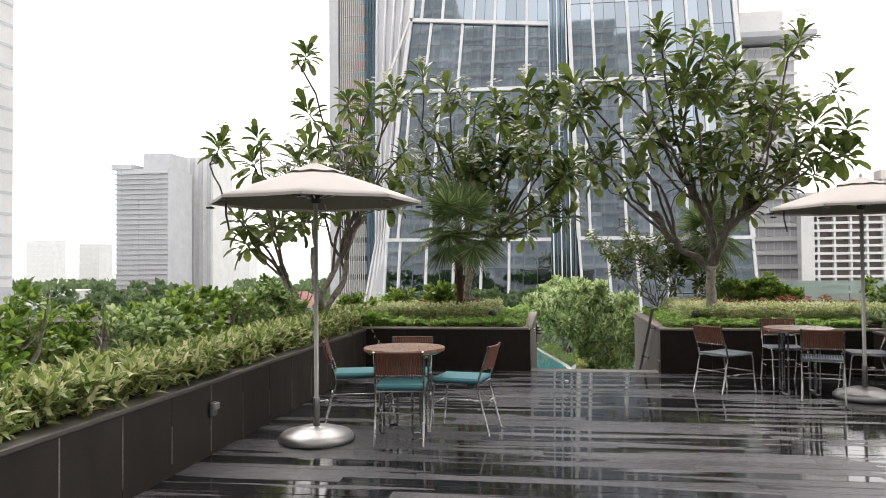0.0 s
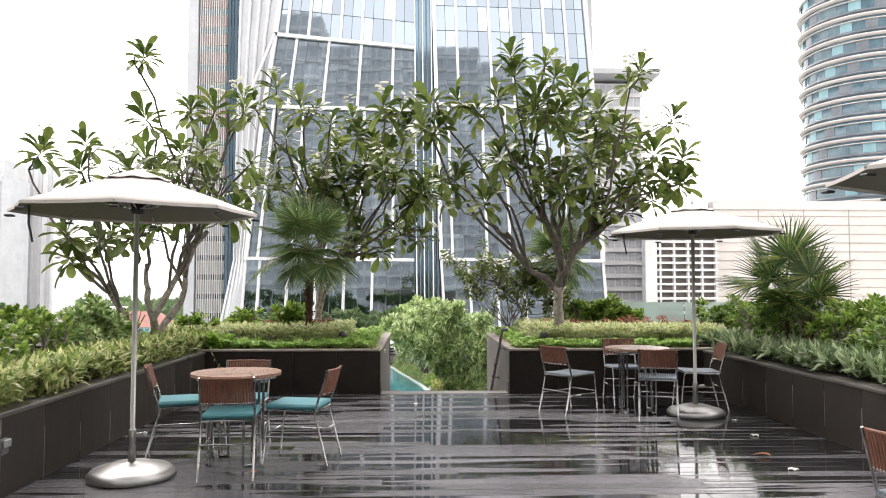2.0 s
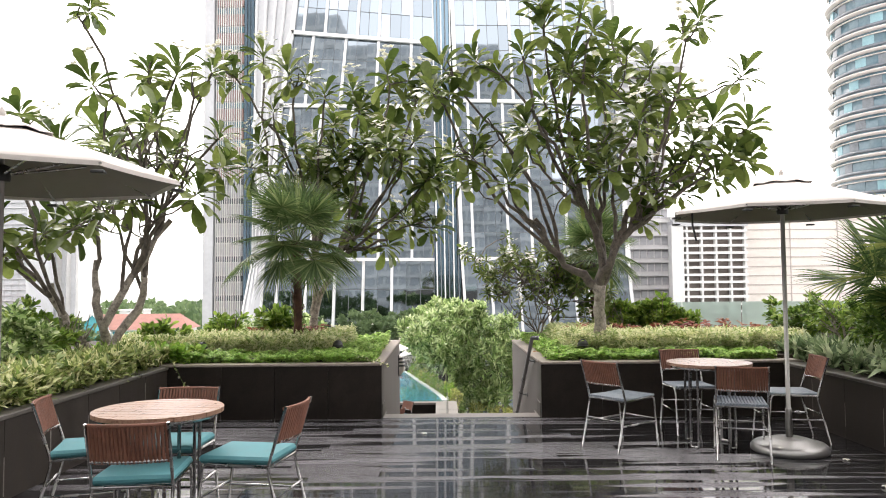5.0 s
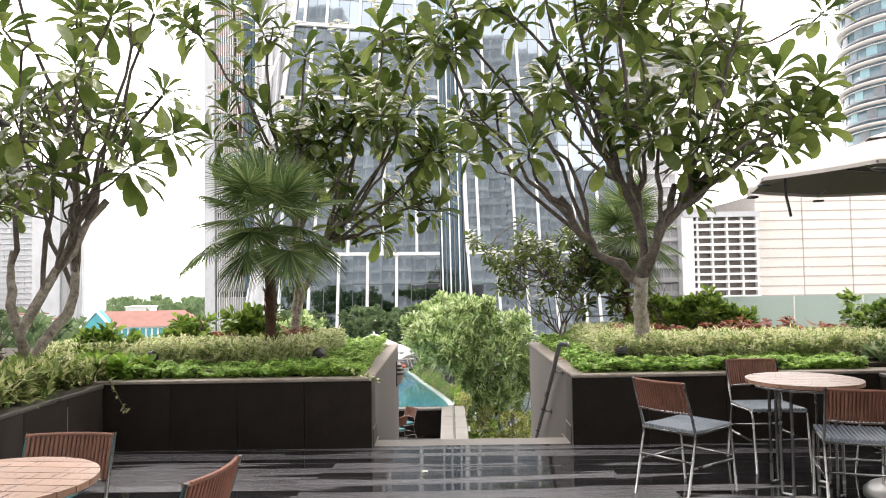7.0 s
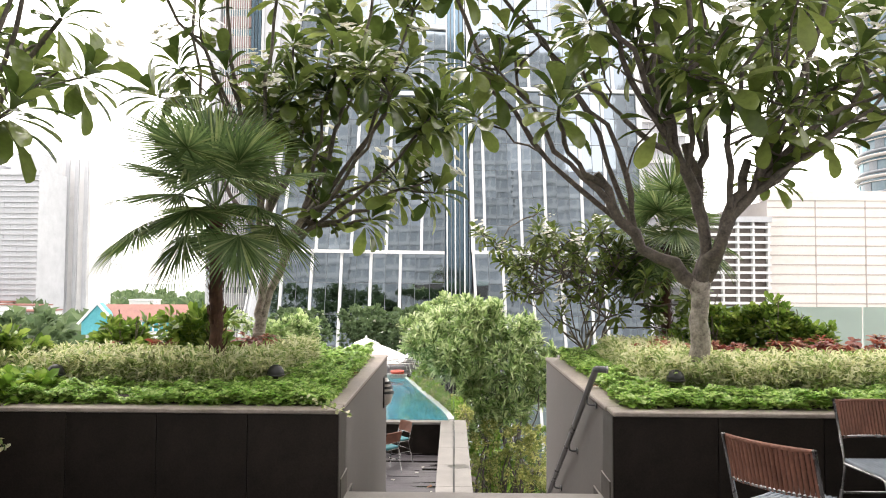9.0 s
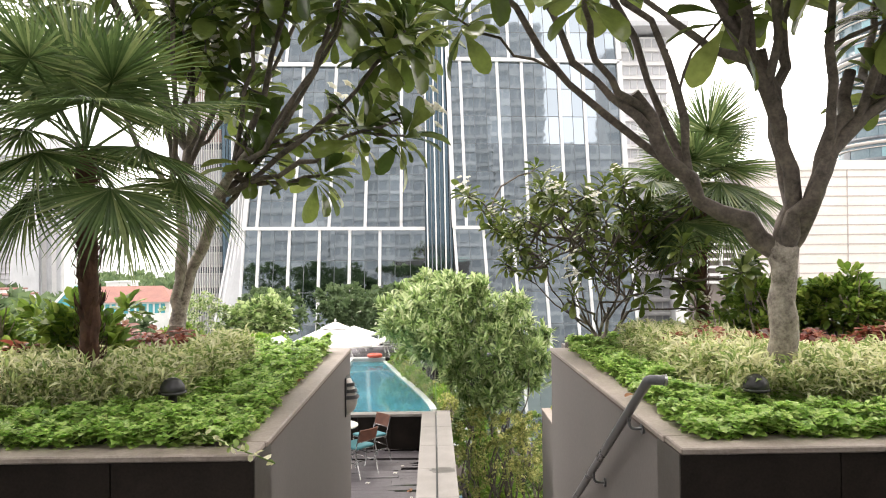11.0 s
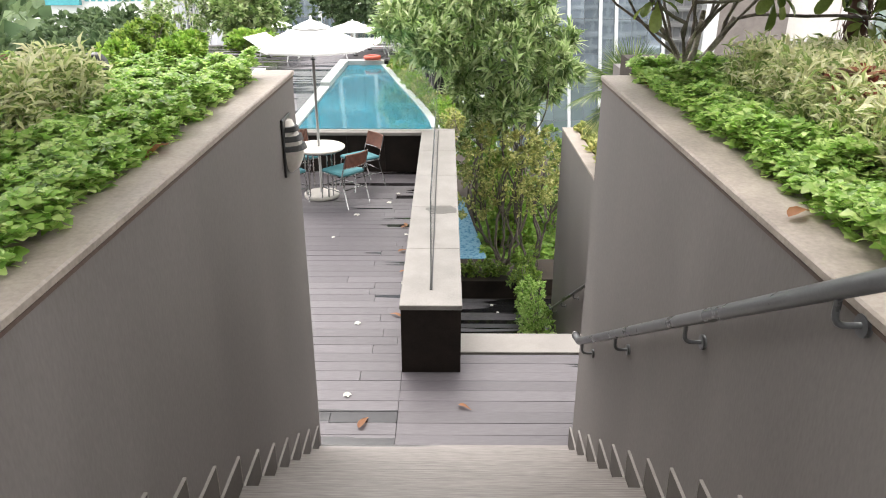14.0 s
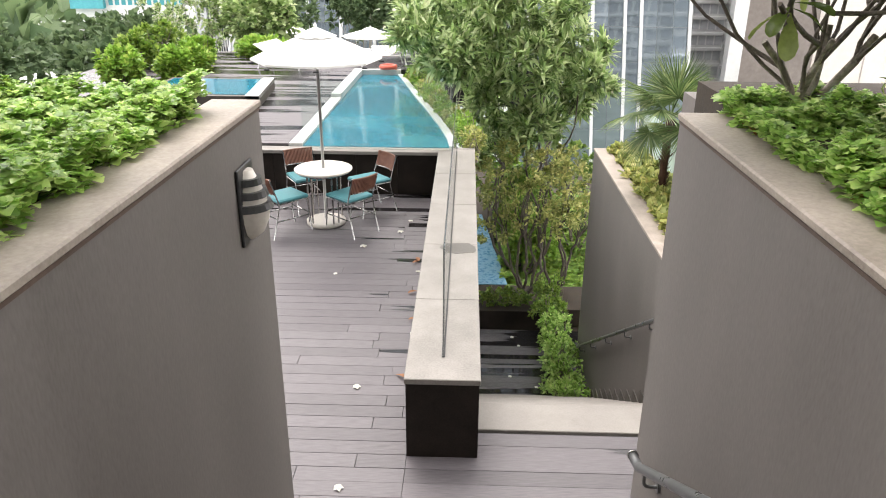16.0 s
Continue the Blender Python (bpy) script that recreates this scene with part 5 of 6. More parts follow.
def ground_cover(name, label, n, x0, x1, y0, y1, z0, height, size, material, rng, outline=ROUND, keep=None):
    """Little sprigs of leaves packed over a bed, in low mounds."""
    p = scatter(n, x0, x1, y0, y1, rng)
    if keep:
        p = p[[keep(a, b) for a, b in p]]
    hump = np.array([noise.noise((a * 2.1, b * 2.1, 0)) * 0.4 + noise.noise((a * 7.5, b * 7.5, 3)) * 0.6 for a, b in p])
    top = z0 + height * (0.72 + 0.75 * hump)
    at, ahead, up, sz = [], [], [], []
    turn, drop = rng.uniform(0, 2 * np.pi, len(p)), rng.uniform(0, 1, len(p)) ** 1.6 * height * 0.6
    lean = rng.normal(0, 0.22, (len(p), 2))
    for k in range(7):
        a = turn + k * 2 * np.pi / 4 + (0.78 if k > 3 else 0.0) + rng.normal(0, 0.2, len(p))
        lift = rng.uniform(0.0, 0.35, len(p)) if k < 4 else rng.uniform(0.4, 0.9, len(p))
        d = np.column_stack([np.cos(a), np.sin(a), lift + np.cos(a) * lean[:, 0] + np.sin(a) * lean[:, 1]])
        at.append(np.column_stack([p + rng.normal(0, size * 0.06, p.shape), top - drop + (0.0 if k < 4 else 0.012)]))
        ahead.append(d)
        up.append(np.column_stack([-lean[:, 0], -lean[:, 1], np.ones(len(p))]))
        sz.append(size * rng.uniform(0.75, 1.2, len(p)) * (0.8 if k < 4 else 0.5))
    me = leaf_cloud(name, np.concatenate(at), np.concatenate(ahead), np.concatenate(up), np.concatenate(sz), outline, material)
    return tagged(part(name, me, material), label, "ground cover", kind="stuff")


def tufts(name, label, n, x0, x1, y0, y1, z0, spread, blades, length, material, rng, category="hedge", path=None, widen=1.0, outline=BLADE, lift=0.8):
    """Arching blades fanning out of many small tufts."""
    p = scatter(n, x0, x1, y0, y1, rng) if path is None else path
    n = len(p)
    c = np.repeat(p, blades, axis=0)
    m = len(c)
    a = rng.uniform(0, 2 * np.pi, m)
    el = rng.normal(lift, 0.45, m)
    d = np.column_stack([np.cos(a) * np.cos(el), np.sin(a) * np.cos(el), np.sin(el)])
    z = z0 + np.repeat(rng.uniform(0, spread, n), blades) + rng.uniform(0, spread * 0.6, m)
    at = np.column_stack([c + rng.normal(0, 0.02, c.shape), z])
    up = np.column_stack([rng.normal(0, 0.3, m), rng.normal(0, 0.3, m), np.ones(m)])
    me = leaf_cloud(name, at, d, up, length * rng.uniform(0.6, 1.25, m), outline, material, 0.3, widen)
    return tagged(part(name, me, material), label, category, kind="stuff")


def gnarled(bm, p, q, r0, r1, r, bow=0.12, sides=8):
    """A crooked branch from p to q, knobbly with old leaf scars."""
    ln = (q - p).length
    n = max(3, min(9, int(ln / 0.11)))
    side = Vector((r.uniform(-1, 1), r.uniform(-1, 1), r.uniform(-0.7, 0.3))) * ln * bow
    pts, rad = [], []
    for k in range(n + 1):
        t = k / n
        j = 0.0 if k in (0, n) else min(0.035, ln * 0.03)
        pts.append(p.lerp(q, t) + side * math.sin(math.pi * t) + Vector((r.uniform(-j, j), r.uniform(-j, j), r.uniform(-j, j))))
        rad.append((r0 + (r1 - r0) * t) * r.uniform(0.86, 1.16))
    add_tube(bm, pts, rad, sides)
    return pts


def bush(name, label, centre, radii, leaves, size, material, rng, category="shrub", outline=OVAL, stems=7, base=None, blossoms=0, widen=1.0, hollow=0.45, bark=None, group="", uneven=0.4, lobes=0, heads=(), whorl=0):
    """A shrub: stems from the base, leaves in clumps through an uneven crown."""
    cx, cy, cz = centre
    bx, by, bz = base or (cx, cy, cz - radii[2])
    ob = thing(name, pose(bx, by, bz), label, category, group)
    inv = Vector((bx, by, bz))
    r = random.Random(int(abs(cx * 977 + cy * 131)) % 9999)
    for k in range(stems):
        bm = bmesh.new()
        a = 2 * math.pi * k / stems + r.uniform(-0.4, 0.4)
        q = Vector((math.cos(a) * radii[0] * r.uniform(0.3, 0.75), math.sin(a) * radii[1] * r.uniform(0.3, 0.75), (cz - bz) + radii[2] * r.uniform(0.0, 0.7)))
        mid = q * 0.5 + Vector((r.uniform(-0.1, 0.1), r.uniform(-0.1, 0.1), 0.05))
        if bark:
            gnarled(bm, Vector((0, 0, 0)), mid, 0.03, 0.02, r, 0.18, 7)
            gnarled(bm, mid, q, 0.02, 0.008, r, 0.2, 6)
        else:
            add_tube(bm, [(0, 0, 0), mid, q], [0.02 + 0.012 * radii[2], 0.014, 0.006], 6)
        for j in range(7 if bark else 3):
            e = q * r.uniform(0.5, 0.9)
            add_tube(bm, [mid, e + Vector((r.uniform(-0.3, 0.3) * radii[0], r.uniform(-0.3, 0.3) * radii[1], r.uniform(0, 0.3)))], [0.010, 0.004], 5)
        part("stem", bm, bark or M_BARK, ob)
    n_clump = max(8, leaves // (whorl or 26))
    d = rand_dirs(n_clump, rng, 0.25)
    rad = hollow + (1 - hollow) * rng.uniform(0, 1, n_clump) ** 0.5
    cc = d * rad[:, None] * np.array(radii) * (0.82 + uneven * np.array([noise.noise(tuple(v * 2.6 + np.array((cx, cy, 0)))) for v in d]))[:, None]
    if lobes:
        lc = rand_dirs(lobes, rng, 0.2) * (0.45 + 0.35 * rng.uniform(0, 1, lobes))[:, None]
        cc = (lc[rng.integers(0, lobes, n_clump)] + d * rng.uniform(0.12, 0.36, n_clump)[:, None]) * np.array(radii)
    if heads:
        hc = np.array([(x - cx, rng.uniform(-0.75, 0.75) * radii[1], z - cz) for x, z, q in heads])
        pick = rng.choice(len(heads), n_clump, p=np.array([q * q for x, z, q in heads]) / sum(q * q for x, z, q in heads))
        cc = hc[pick] + d * np.array([heads[i][2] for i in pick])[:, None] * (rng.uniform(0.25, 1, n_clump) ** 0.4)[:, None]
    per = leaves // n_clump
    c = np.repeat(cc, per, axis=0)
    m = len(c)
    dirs = rand_dirs(m, rng, 0.35)
    out = np.repeat(d, per, axis=0) * 0.6 + dirs
    spray = dirs * rng.uniform(0, 1, m)[:, None] * size * 0.9
    if whorl:
        axis = np.repeat(d * 0.5 + np.array([0, 0, 0.65]), per, axis=0)
        out = axis * rng.uniform(-0.1, 0.9, m)[:, None] + rand_dirs(m, rng, 0.0) * 0.75
        spray = axis * rng.uniform(-0.25, 0.25, m)[:, None] * size
    at = c + spray + np.array([cx - bx, cy - by, cz - bz])
    up = np.column_stack([rng.normal(0, 0.5, m), rng.normal(0, 0.5, m), np.ones(m)])
    me = leaf_cloud("crown", at, out, up, size * rng.uniform(0.6, 1.2, m), outline, material, 0.25, widen)
    tagged(part("crown", me, material, ob), kind="stuff")
    if blossoms:
        k = rng.integers(0, n_clump, blossoms)
        b = cc[k] * 1.06 + rng.normal(0, 0.05, (blossoms, 3)) + np.array([cx - bx, cy - by, cz - bz])
        b = np.repeat(b, 5, axis=0)
        me = leaf_cloud("blossom", b, rand_dirs(len(b), rng, 0.6), rand_dirs(len(b), rng, 1.0), 0.05 if radii[0] < 1.6 else 0.09, ROUND, L_FLOWER)
        tagged(part("blossom", me, L_FLOWER, ob), "white blossom", kind="stuff")
    return ob


def rosette_mesh(name, rng, leaves=15, length=0.30):
    """A whorl of long paddle leaves at a branch end."""
    a = np.arange(leaves) * 2.4 + rng.uniform(0, 0.5, leaves)
    el = np.linspace(1.05, -0.75, leaves) + rng.normal(0, 0.14, leaves)
    d = np.column_stack([np.cos(a) * np.cos(el), np.sin(a) * np.cos(el), np.sin(el)])
    at = d * 0.02 + np.column_stack([np.zeros(leaves), np.zeros(leaves), np.linspace(0.05, -0.09, leaves)])
    up = np.column_stack([-d[:, 0] * 0.7, -d[:, 1] * 0.7, np.ones(leaves)])
    return leaf_cloud(name, at, d, up, length * rng.uniform(0.62, 1.12, leaves), PADDLE, L_PLUM, 0.35, 1.12)


ROSETTES = [rosette_mesh("leaf_whorl", RNG, n, ln) for n, ln in ((24, 0.325), (20, 0.31), (25, 0.335), (17, 0.30), (21, 0.33), (15, 0.31))]


def blossom_mesh(rng):
    c = np.repeat(rng.normal(0, 0.05, (9, 3)) + np.array([0, 0, 0.10]), 5, axis=0)
    a = np.tile(np.arange(5) * 2 * np.pi / 5, 9)
    d = np.column_stack([np.cos(a), np.sin(a), np.full(45, 0.5)])
    return leaf_cloud("blossom", c, d, np.tile([0, 0, 1.0], (45, 1)), 0.045, ROUND, L_FLOWER)


BLOSSOM = blossom_mesh(RNG)


def plumeria(label, base, fork, boughs, seed, whorls=90, thick=0.07, flowers=14, low=1.6, group="plumeria trees", reach=0.62, leaf=1.0, apart=0.40, bark=None, crown=(), deep=0.6):
    """A forked tree: a trunk, a few boughs, limbs to given ends, twigs forking off them, leaf whorls at well-spaced tips."""
    r = random.Random(seed)
    b = Vector(base)
    ob = thing("plumeria_tree", pose(*base), label, "tree", group)
    top = Vector(fork) - b
    n = 9
    rise = [Vector((0, 0, -0.15))] + [top * (k / n) + Vector((r.uniform(-0.012, 0.012), r.uniform(-0.012, 0.012), 0)) for k in range(1, n)] + [top, top + Vector((0, 0, thick * 0.9))]
    part("trunk", tube(rise, [thick * 1.35] + [thick * (1.12 - 0.1 * k / n) * r.uniform(0.95, 1.07) for k in range(1, n)] + [thick * 1.32, thick * 0.8], 14), M_BARK, ob)
    tips = []

    def twig(bm, p, q, r0, r1, depth):
        pts = gnarled(bm, p, q, r0, r1, r, 0.12, 8 if r0 > 0.02 else 5)
        d = (q - pts[-2]).normalized()
        if depth == 0 or crown:
            tips.append((q, d))
        if depth == 0:
            return
        for k in range(2 if r.random() < 0.5 else 3):
            out = Vector((r.gauss(0, 1), r.gauss(0, 1), r.gauss(0.25, 0.6)))
            e = q + (d * 0.7 + out * 0.6).normalized() * r.uniform(0.5, 1.0) * reach * (0.7 + 0.15 * depth)
            if e.z + b.z < low:
                e.z = low - b.z + r.uniform(0, 0.25)
            twig(bm, q, e, r1, max(r1 * 0.66, 0.008), depth - 1)
        for at in (pts[len(pts) // 3], pts[2 * len(pts) // 3]):
            if r.random() < 0.45:
                e = at + Vector((r.gauss(0, 0.32), r.gauss(0, 0.32), r.uniform(0.05, 0.45)))
                twig(bm, at, e, max(r1 * 0.7, 0.009), 0.008, 0 if r.random() < 0.5 else 1)

    # each tip of the crown grows from the bough whose elbow lies nearest
    grown = {k: [] for k in range(len(boughs))}
    for x, z in crown:
        near = min(grown, key=lambda k: (boughs[k][0][0] - x) ** 2 + 0.35 * (boughs[k][0][2] - z) ** 2)
        grown[near].append(((x, base[1] + r.uniform(-deep, deep), z), 0 if r.random() < 0.25 else 1))
    for k, (elbow, ends) in enumerate(boughs):
        ends = list(ends) + grown[k]
        el = Vector(elbow) - b
        bm = bmesh.new()
        path = gnarled(bm, top - Vector((0, 0, 0.03)), el, thick * 0.80, thick * 0.50, r, 0.15, 10)
        limb = part("bough", bm, bark or M_BARK, ob)
        for (x, y, z), depth in ends:
            bm = bmesh.new()
            start = path[max(1, int((len(path) - 1) * r.uniform(0.55, 1.0)))]
            twig(bm, start, Vector((x, y, z)) - b, thick * 0.38, thick * 0.20, depth)
            part("limb", bm, M_TWIG, limb)
    mid = sum((p for p, d in tips), Vector()) / len(tips)
    tips.sort(key=lambda t: -((t[0] - mid).length + r.uniform(0, 0.3)))
    kept = []
    for p, d in tips:
        if len(kept) < whorls and all((p - o).length > apart for o, e in kept):
            kept.append((p, d))
    r.shuffle(kept)
    for i, (p, d) in enumerate(kept):
        w = part("leaf_whorl", ROSETTES[r.randrange(len(ROSETTES))], L_PLUM, ob)
        tilt = d * 0.6 + Vector((0, 0, 0.7))
        w.matrix_basis = Matrix.LocRotScale(p, tilt.to_track_quat("Z", "Y") @ Euler((0, 0, r.uniform(0, 6.28))).to_quaternion(), Vector((1, 1, 1)) * leaf * r.uniform(0.8, 1.2))
        if i < flowers:
            f = part("blossom", BLOSSOM, L_FLOWER, ob, "white blossom")
            f.matrix_basis = Matrix.LocRotScale(p + (d * 0.12 + Vector((0, 0, 0.12))) * leaf, tilt.to_track_quat("Z", "Y"), Vector((1, 1, 1)) * r.uniform(0.8, 1.3) * (0.45 + 0.55 * min(leaf, 1.0) ** 2))
    return ob


plumeria("plumeria tree with a pale trunk and spreading forked limbs", (2.40, 10.87, 0.60), (2.38, 10.83, 1.42), [
    ((1.62, 10.85, 2.25), []), ((2.0, 10.7, 2.7), []), ((2.33, 10.95, 2.5), []), ((2.75, 10.82, 2.35), []), ((3.1, 10.9, 2.6), [])],
    21, 66, 0.064, 14, 2.0, bark=M_TWIG, reach=0.40, apart=0.29, leaf=0.96, crown=[
    (2.23, 4.80), (2.79, 4.45), (3.38, 4.30), (1.70, 4.45), (0.64, 3.95), (1.19, 4.0), (1.46, 4.15), (3.99, 3.50), (4.37, 3.02), (3.64, 3.60), (4.22, 3.32), (3.29, 3.52), (2.2, 4.25),
    (1.81, 3.80), (2.59, 3.85), (1.19, 3.22), (1.01, 3.0), (1.65, 3.15), (1.26, 2.63), (3.43, 2.94), (3.19, 2.44), (3.98, 2.94), (2.9, 3.55), (2.43, 3.3), (1.96, 3.45), (0.52, 3.62)])
plumeria("plumeria tree with twin leaning stems behind a fan palm", (-1.40, 12.5, 0.60), (-1.36, 12.5, 0.85), [
    ((-1.22, 12.5, 2.45), []), ((-0.78, 12.4, 2.2), [])],
    5, 88, 0.064, 44, 1.85, bark=M_BARK, reach=0.42, apart=0.225, leaf=1.0, deep=0.7, crown=[
    (-2.14, 4.85), (-1.5, 4.15), (-1.13, 4.12), (-0.77, 4.2), (-0.23, 4.3), (0.13, 4.15), (-1.85, 3.7), (-1.13, 3.5), (-0.41, 3.7), (0.1, 3.5), (-1.57, 3.35), (-0.67, 3.2),
    (-0.04, 3.1), (0.25, 2.9), (-0.31, 2.45), (0.05, 2.3), (-0.31, 2.05), (-0.94, 2.8), (-1.39, 3.1), (-2.31, 4.3)])
plumeria("tall open plumeria tree with several bare stems", (-3.2, 10.0, 0.55), (-3.20, 10.0, 0.72), [
    ((-3.3, 10.0, 1.75), []), ((-2.85, 10.1, 2.0), []), ((-2.55, 10.15, 2.2), []), ((-3.75, 9.9, 1.5), [])],
    9, 31, 0.060, 8, 1.3, bark=M_BARK, reach=0.36, apart=0.38, deep=0.35, crown=[
    (-3.36, 4.3), (-2.77, 3.7), (-2.42, 3.8), (-2.0, 3.78), (-2.2, 3.5), (-3.12, 3.45), (-2.76, 3.3), (-2.97, 3.0), (-3.95, 3.1), (-3.6, 3.05), (-4.23, 3.0), (-2.33, 2.9), (-1.91, 3.05), (-2.54, 2.7),
    (-4.2, 2.12), (-4.33, 1.84), (-4.86, 3.0)])
plumeria("low many-stemmed plumeria shrub in flower", (1.95, 13.2, 0.60), (1.95, 13.2, 0.66), [
    ((1.78, 13.15, 0.90), [((1.50, 13.05, 1.30), 2), ((1.65, 12.95, 1.40), 2), ((1.45, 13.35, 1.15), 2), ((1.75, 13.3, 1.45), 2)]),
    ((1.98, 13.05, 0.92), [((1.85, 12.95, 1.35), 2), ((2.05, 13.0, 1.50), 2), ((1.95, 12.9, 1.15), 2)]),
    ((2.05, 13.25, 0.95), [((1.95, 13.35, 1.50), 2), ((2.25, 13.05, 1.42), 2), ((2.20, 13.55, 1.45), 2)]),
    ((2.20, 13.20, 0.92), [((2.45, 13.25, 1.35), 2), ((2.40, 12.95, 1.2), 2), ((2.35, 13.1, 1.45), 2)])], 33, 105, 0.024, 26, 0.85, reach=0.20, leaf=0.42, apart=0.085)


def fan_palm(label, base, crown, fronds, radius, seed, trunk_r=0.055, group="fan palms", low=-0.6, droop=0.6, blades=60, whole=0.46, leaf=None):
    """A palm with pleated fan leaves on thin stalks."""
    r = random.Random(seed)
    rng = np.random.default_rng(seed)
    b = Vector(base)
    ob = thing("fan_palm", pose(*base), label, "palm", group)
    c = Vector(crown) - b
    bm = bmesh.new()
    n = 14
    add_tube(bm, [c * (k / n) + Vector((r.uniform(-0.006, 0.006), r.uniform(-0.006, 0.006), 0)) for k in range(n + 1)], [trunk_r * (1.2 if k == 0 else 1.0 + 0.13 * (k % 2)) for k in range(n + 1)], 10)
    trunk = part("trunk", bm, M_BARKP, ob)
    k = int(240 * c.length)
    a = rng.uniform(0, 2 * np.pi, k)
    rim = np.column_stack([np.cos(a), np.sin(a), np.zeros(k)])
    me = leaf_cloud("fibre", rim * trunk_r * 0.95 + np.outer(rng.uniform(0.05, 1.0, k), np.array(c)), rim * 0.35 + np.array([0, 0, 1.0]) + rng.normal(0, 0.22, (k, 3)), rim, 0.10 * rng.uniform(0.5, 1.2, k), BLADE, M_BARKP)
    tagged(part("fibre", me, M_BARKP, trunk), kind="stuff")
    for k in range(fronds):
        a = k * 2.4 + r.uniform(-0.2, 0.2)
        el = 1.45 - (1.45 - low) * (k / fronds) + r.uniform(-0.12, 0.12)
        d = Vector((math.cos(a) * math.cos(el), math.sin(a) * math.cos(el), math.sin(el)))
        stalk = radius * r.uniform(0.32, 0.62)
        hub = c + d * stalk - Vector((0, 0, 0.06 * (1 - math.sin(el))))
        d = (d - Vector((0, 0, droop * (1 - max(el, 0.0) / 1.45)))).normalized()
        side = d.cross(Vector((0, 0, 1))).normalized() if abs(d.z) < 0.98 else Vector((1, 0, 0))
        face = side.cross(d).normalized()
        frond = part("stalk", tube([c, c.lerp(hub, 0.5) + Vector((0, 0, 0.02)), hub], [0.010, 0.008, 0.006], 5), L_FAN, ob)
        m = blades
        t = np.linspace(-2.15, 2.15, m)
        half = whole * math.tan(2.15 / (m - 1)) * 1.06
        dv, sv, fv = np.array(d), np.array(side), np.array(face)
        ahead = np.cos(t)[:, None] * dv + np.sin(t)[:, None] * sv - 0.12 * fv + rng.normal(0, 0.012, (m, 3))
        ahead[:, 2] -= 0.04 + 0.10 * np.abs(t) / 2.3
        up = np.tile(fv, (m, 1)) + rng.normal(0, 0.12, (m, 3))
        ln = radius * (0.62 - 0.10 * np.abs(t) / 2.25) * rng.uniform(0.92, 1.05, m)
        me = leaf_cloud("fan_leaf", np.tile(np.array(hub), (m, 1)), ahead, up, ln, [(0.0, 0.003, 0.0), (whole, half, 0.0), (whole * 0.4 + 0.6, half * 0.45, -0.02), (1.0, 0.0, -0.08)], leaf or L_FAN, 0.7)
        part("fan_leaf", me, leaf or L_FAN, frond)
    return ob


fan_palm("young fan palm with a fibrous brown trunk", (-1.27, 10.95, 0.58), (-1.30, 10.95, 1.97), 21, 0.90, 3, 0.046, low=-0.5)
fan_palm("fan palm with a dark trunk behind a plumeria", (2.82, 13.16, 0.58), (2.78, 13.1, 1.92), 22, 0.86, 4, 0.05)
fan_palm("stemless fan palm beside the glass balustrade", (5.0, 9.35, 0.55), (5.0, 9.35, 1.25), 9, 1.0, 6, 0.05, low=0.1, droop=0.0, blades=36, whole=0.40, leaf=L_FAND)
fan_palm("stemless fan palm beside the terrace", (5.1, 8.95, 0.55), (5.1, 8.95, 1.05), 6, 0.9, 8, 0.05, low=0.3, droop=0.0, blades=36, whole=0.40, leaf=L_FAND)
fan_palm("small pale fan palm beside the lower stairs", (3.0, 18.6, -1.6), (3.0, 18.6, -0.55), 14, 0.8, 12, 0.04)

# front planters
ground_cover("ground_cover", "dense bright green mint-like ground cover in the raised planter", 6400, -2.45, SL - 0.10, YF + 0.12, YF + 0.98, 0.56, 0.15, 0.045, L_MINT, RNG, MINT)
ground_cover("ground_cover", "dense bright green mint-like ground cover beside the stair wall", 6000, -1.05, SL - 0.13, YF + 0.9, YE - 0.2, 0.56, 0.17, 0.045, L_MINT, RNG, MINT)
ground_cover("ground_cover", "dense green mint-like ground cover in the raised planter", 6400, SR + 0.11, 4.2, YF + 0.12, YF + 0.85, 0.56, 0.15, 0.045, L_MINT, RNG, MINT)
ground_cover("ground_cover", "dense green mint-like ground cover beside the stair wall", 5000, SR + 0.14, SR + 0.75, YF + 0.8, YE - 0.1, 0.56, 0.16, 0.045, L_MINT, RNG, MINT)
ground_cover("ground_cover", "lime-green ground cover at the end of the planter", 1500, -2.6, -1.0, 12.2, YE - 0.2, 0.58, 0.16, 0.05, L_LIME, RNG)
for x0, x1, y0, y1, n in ((-3.4, -0.80, YF + 0.66, YF + 1.40, 1500), (2.05, 4.8, YF + 0.58, YF + 1.28, 1600), (2.0, 2.65, YF + 0.9, YF + 2.6, 1000), (-1.0, -0.75, YF + 1.3, YF + 2.3, 260)):
    tufts("variegated_border", "cream-and-green variegated border behind the ground cover", n, x0, x1, y0, y1, 0.60, 0.18, 27, 0.066, L_VARI, RNG, "border plants", outline=SPRIG, widen=0.26, lift=0.5)
ground_cover("red_ground_cover", "low red-bronze leafy ground cover round the trunk", 1100, 2.1, 4.9, 11.3, 12.0, 0.60, 0.31, 0.10, L_RED, RNG, OVAL)
ground_cover("red_ground_cover", "low red leafy ground cover beside the fan palm", 300, -2.4, -1.75, 11.25, 11.7, 0.60, 0.30, 0.10, L_RED, RNG, OVAL)
ground_cover("red_ground_cover", "low red-bronze leafy ground cover round the leaning stems", 560, -1.9, -1.05, 11.55, 12.4, 0.60, 0.30, 0.10, L_RED, RNG, OVAL)
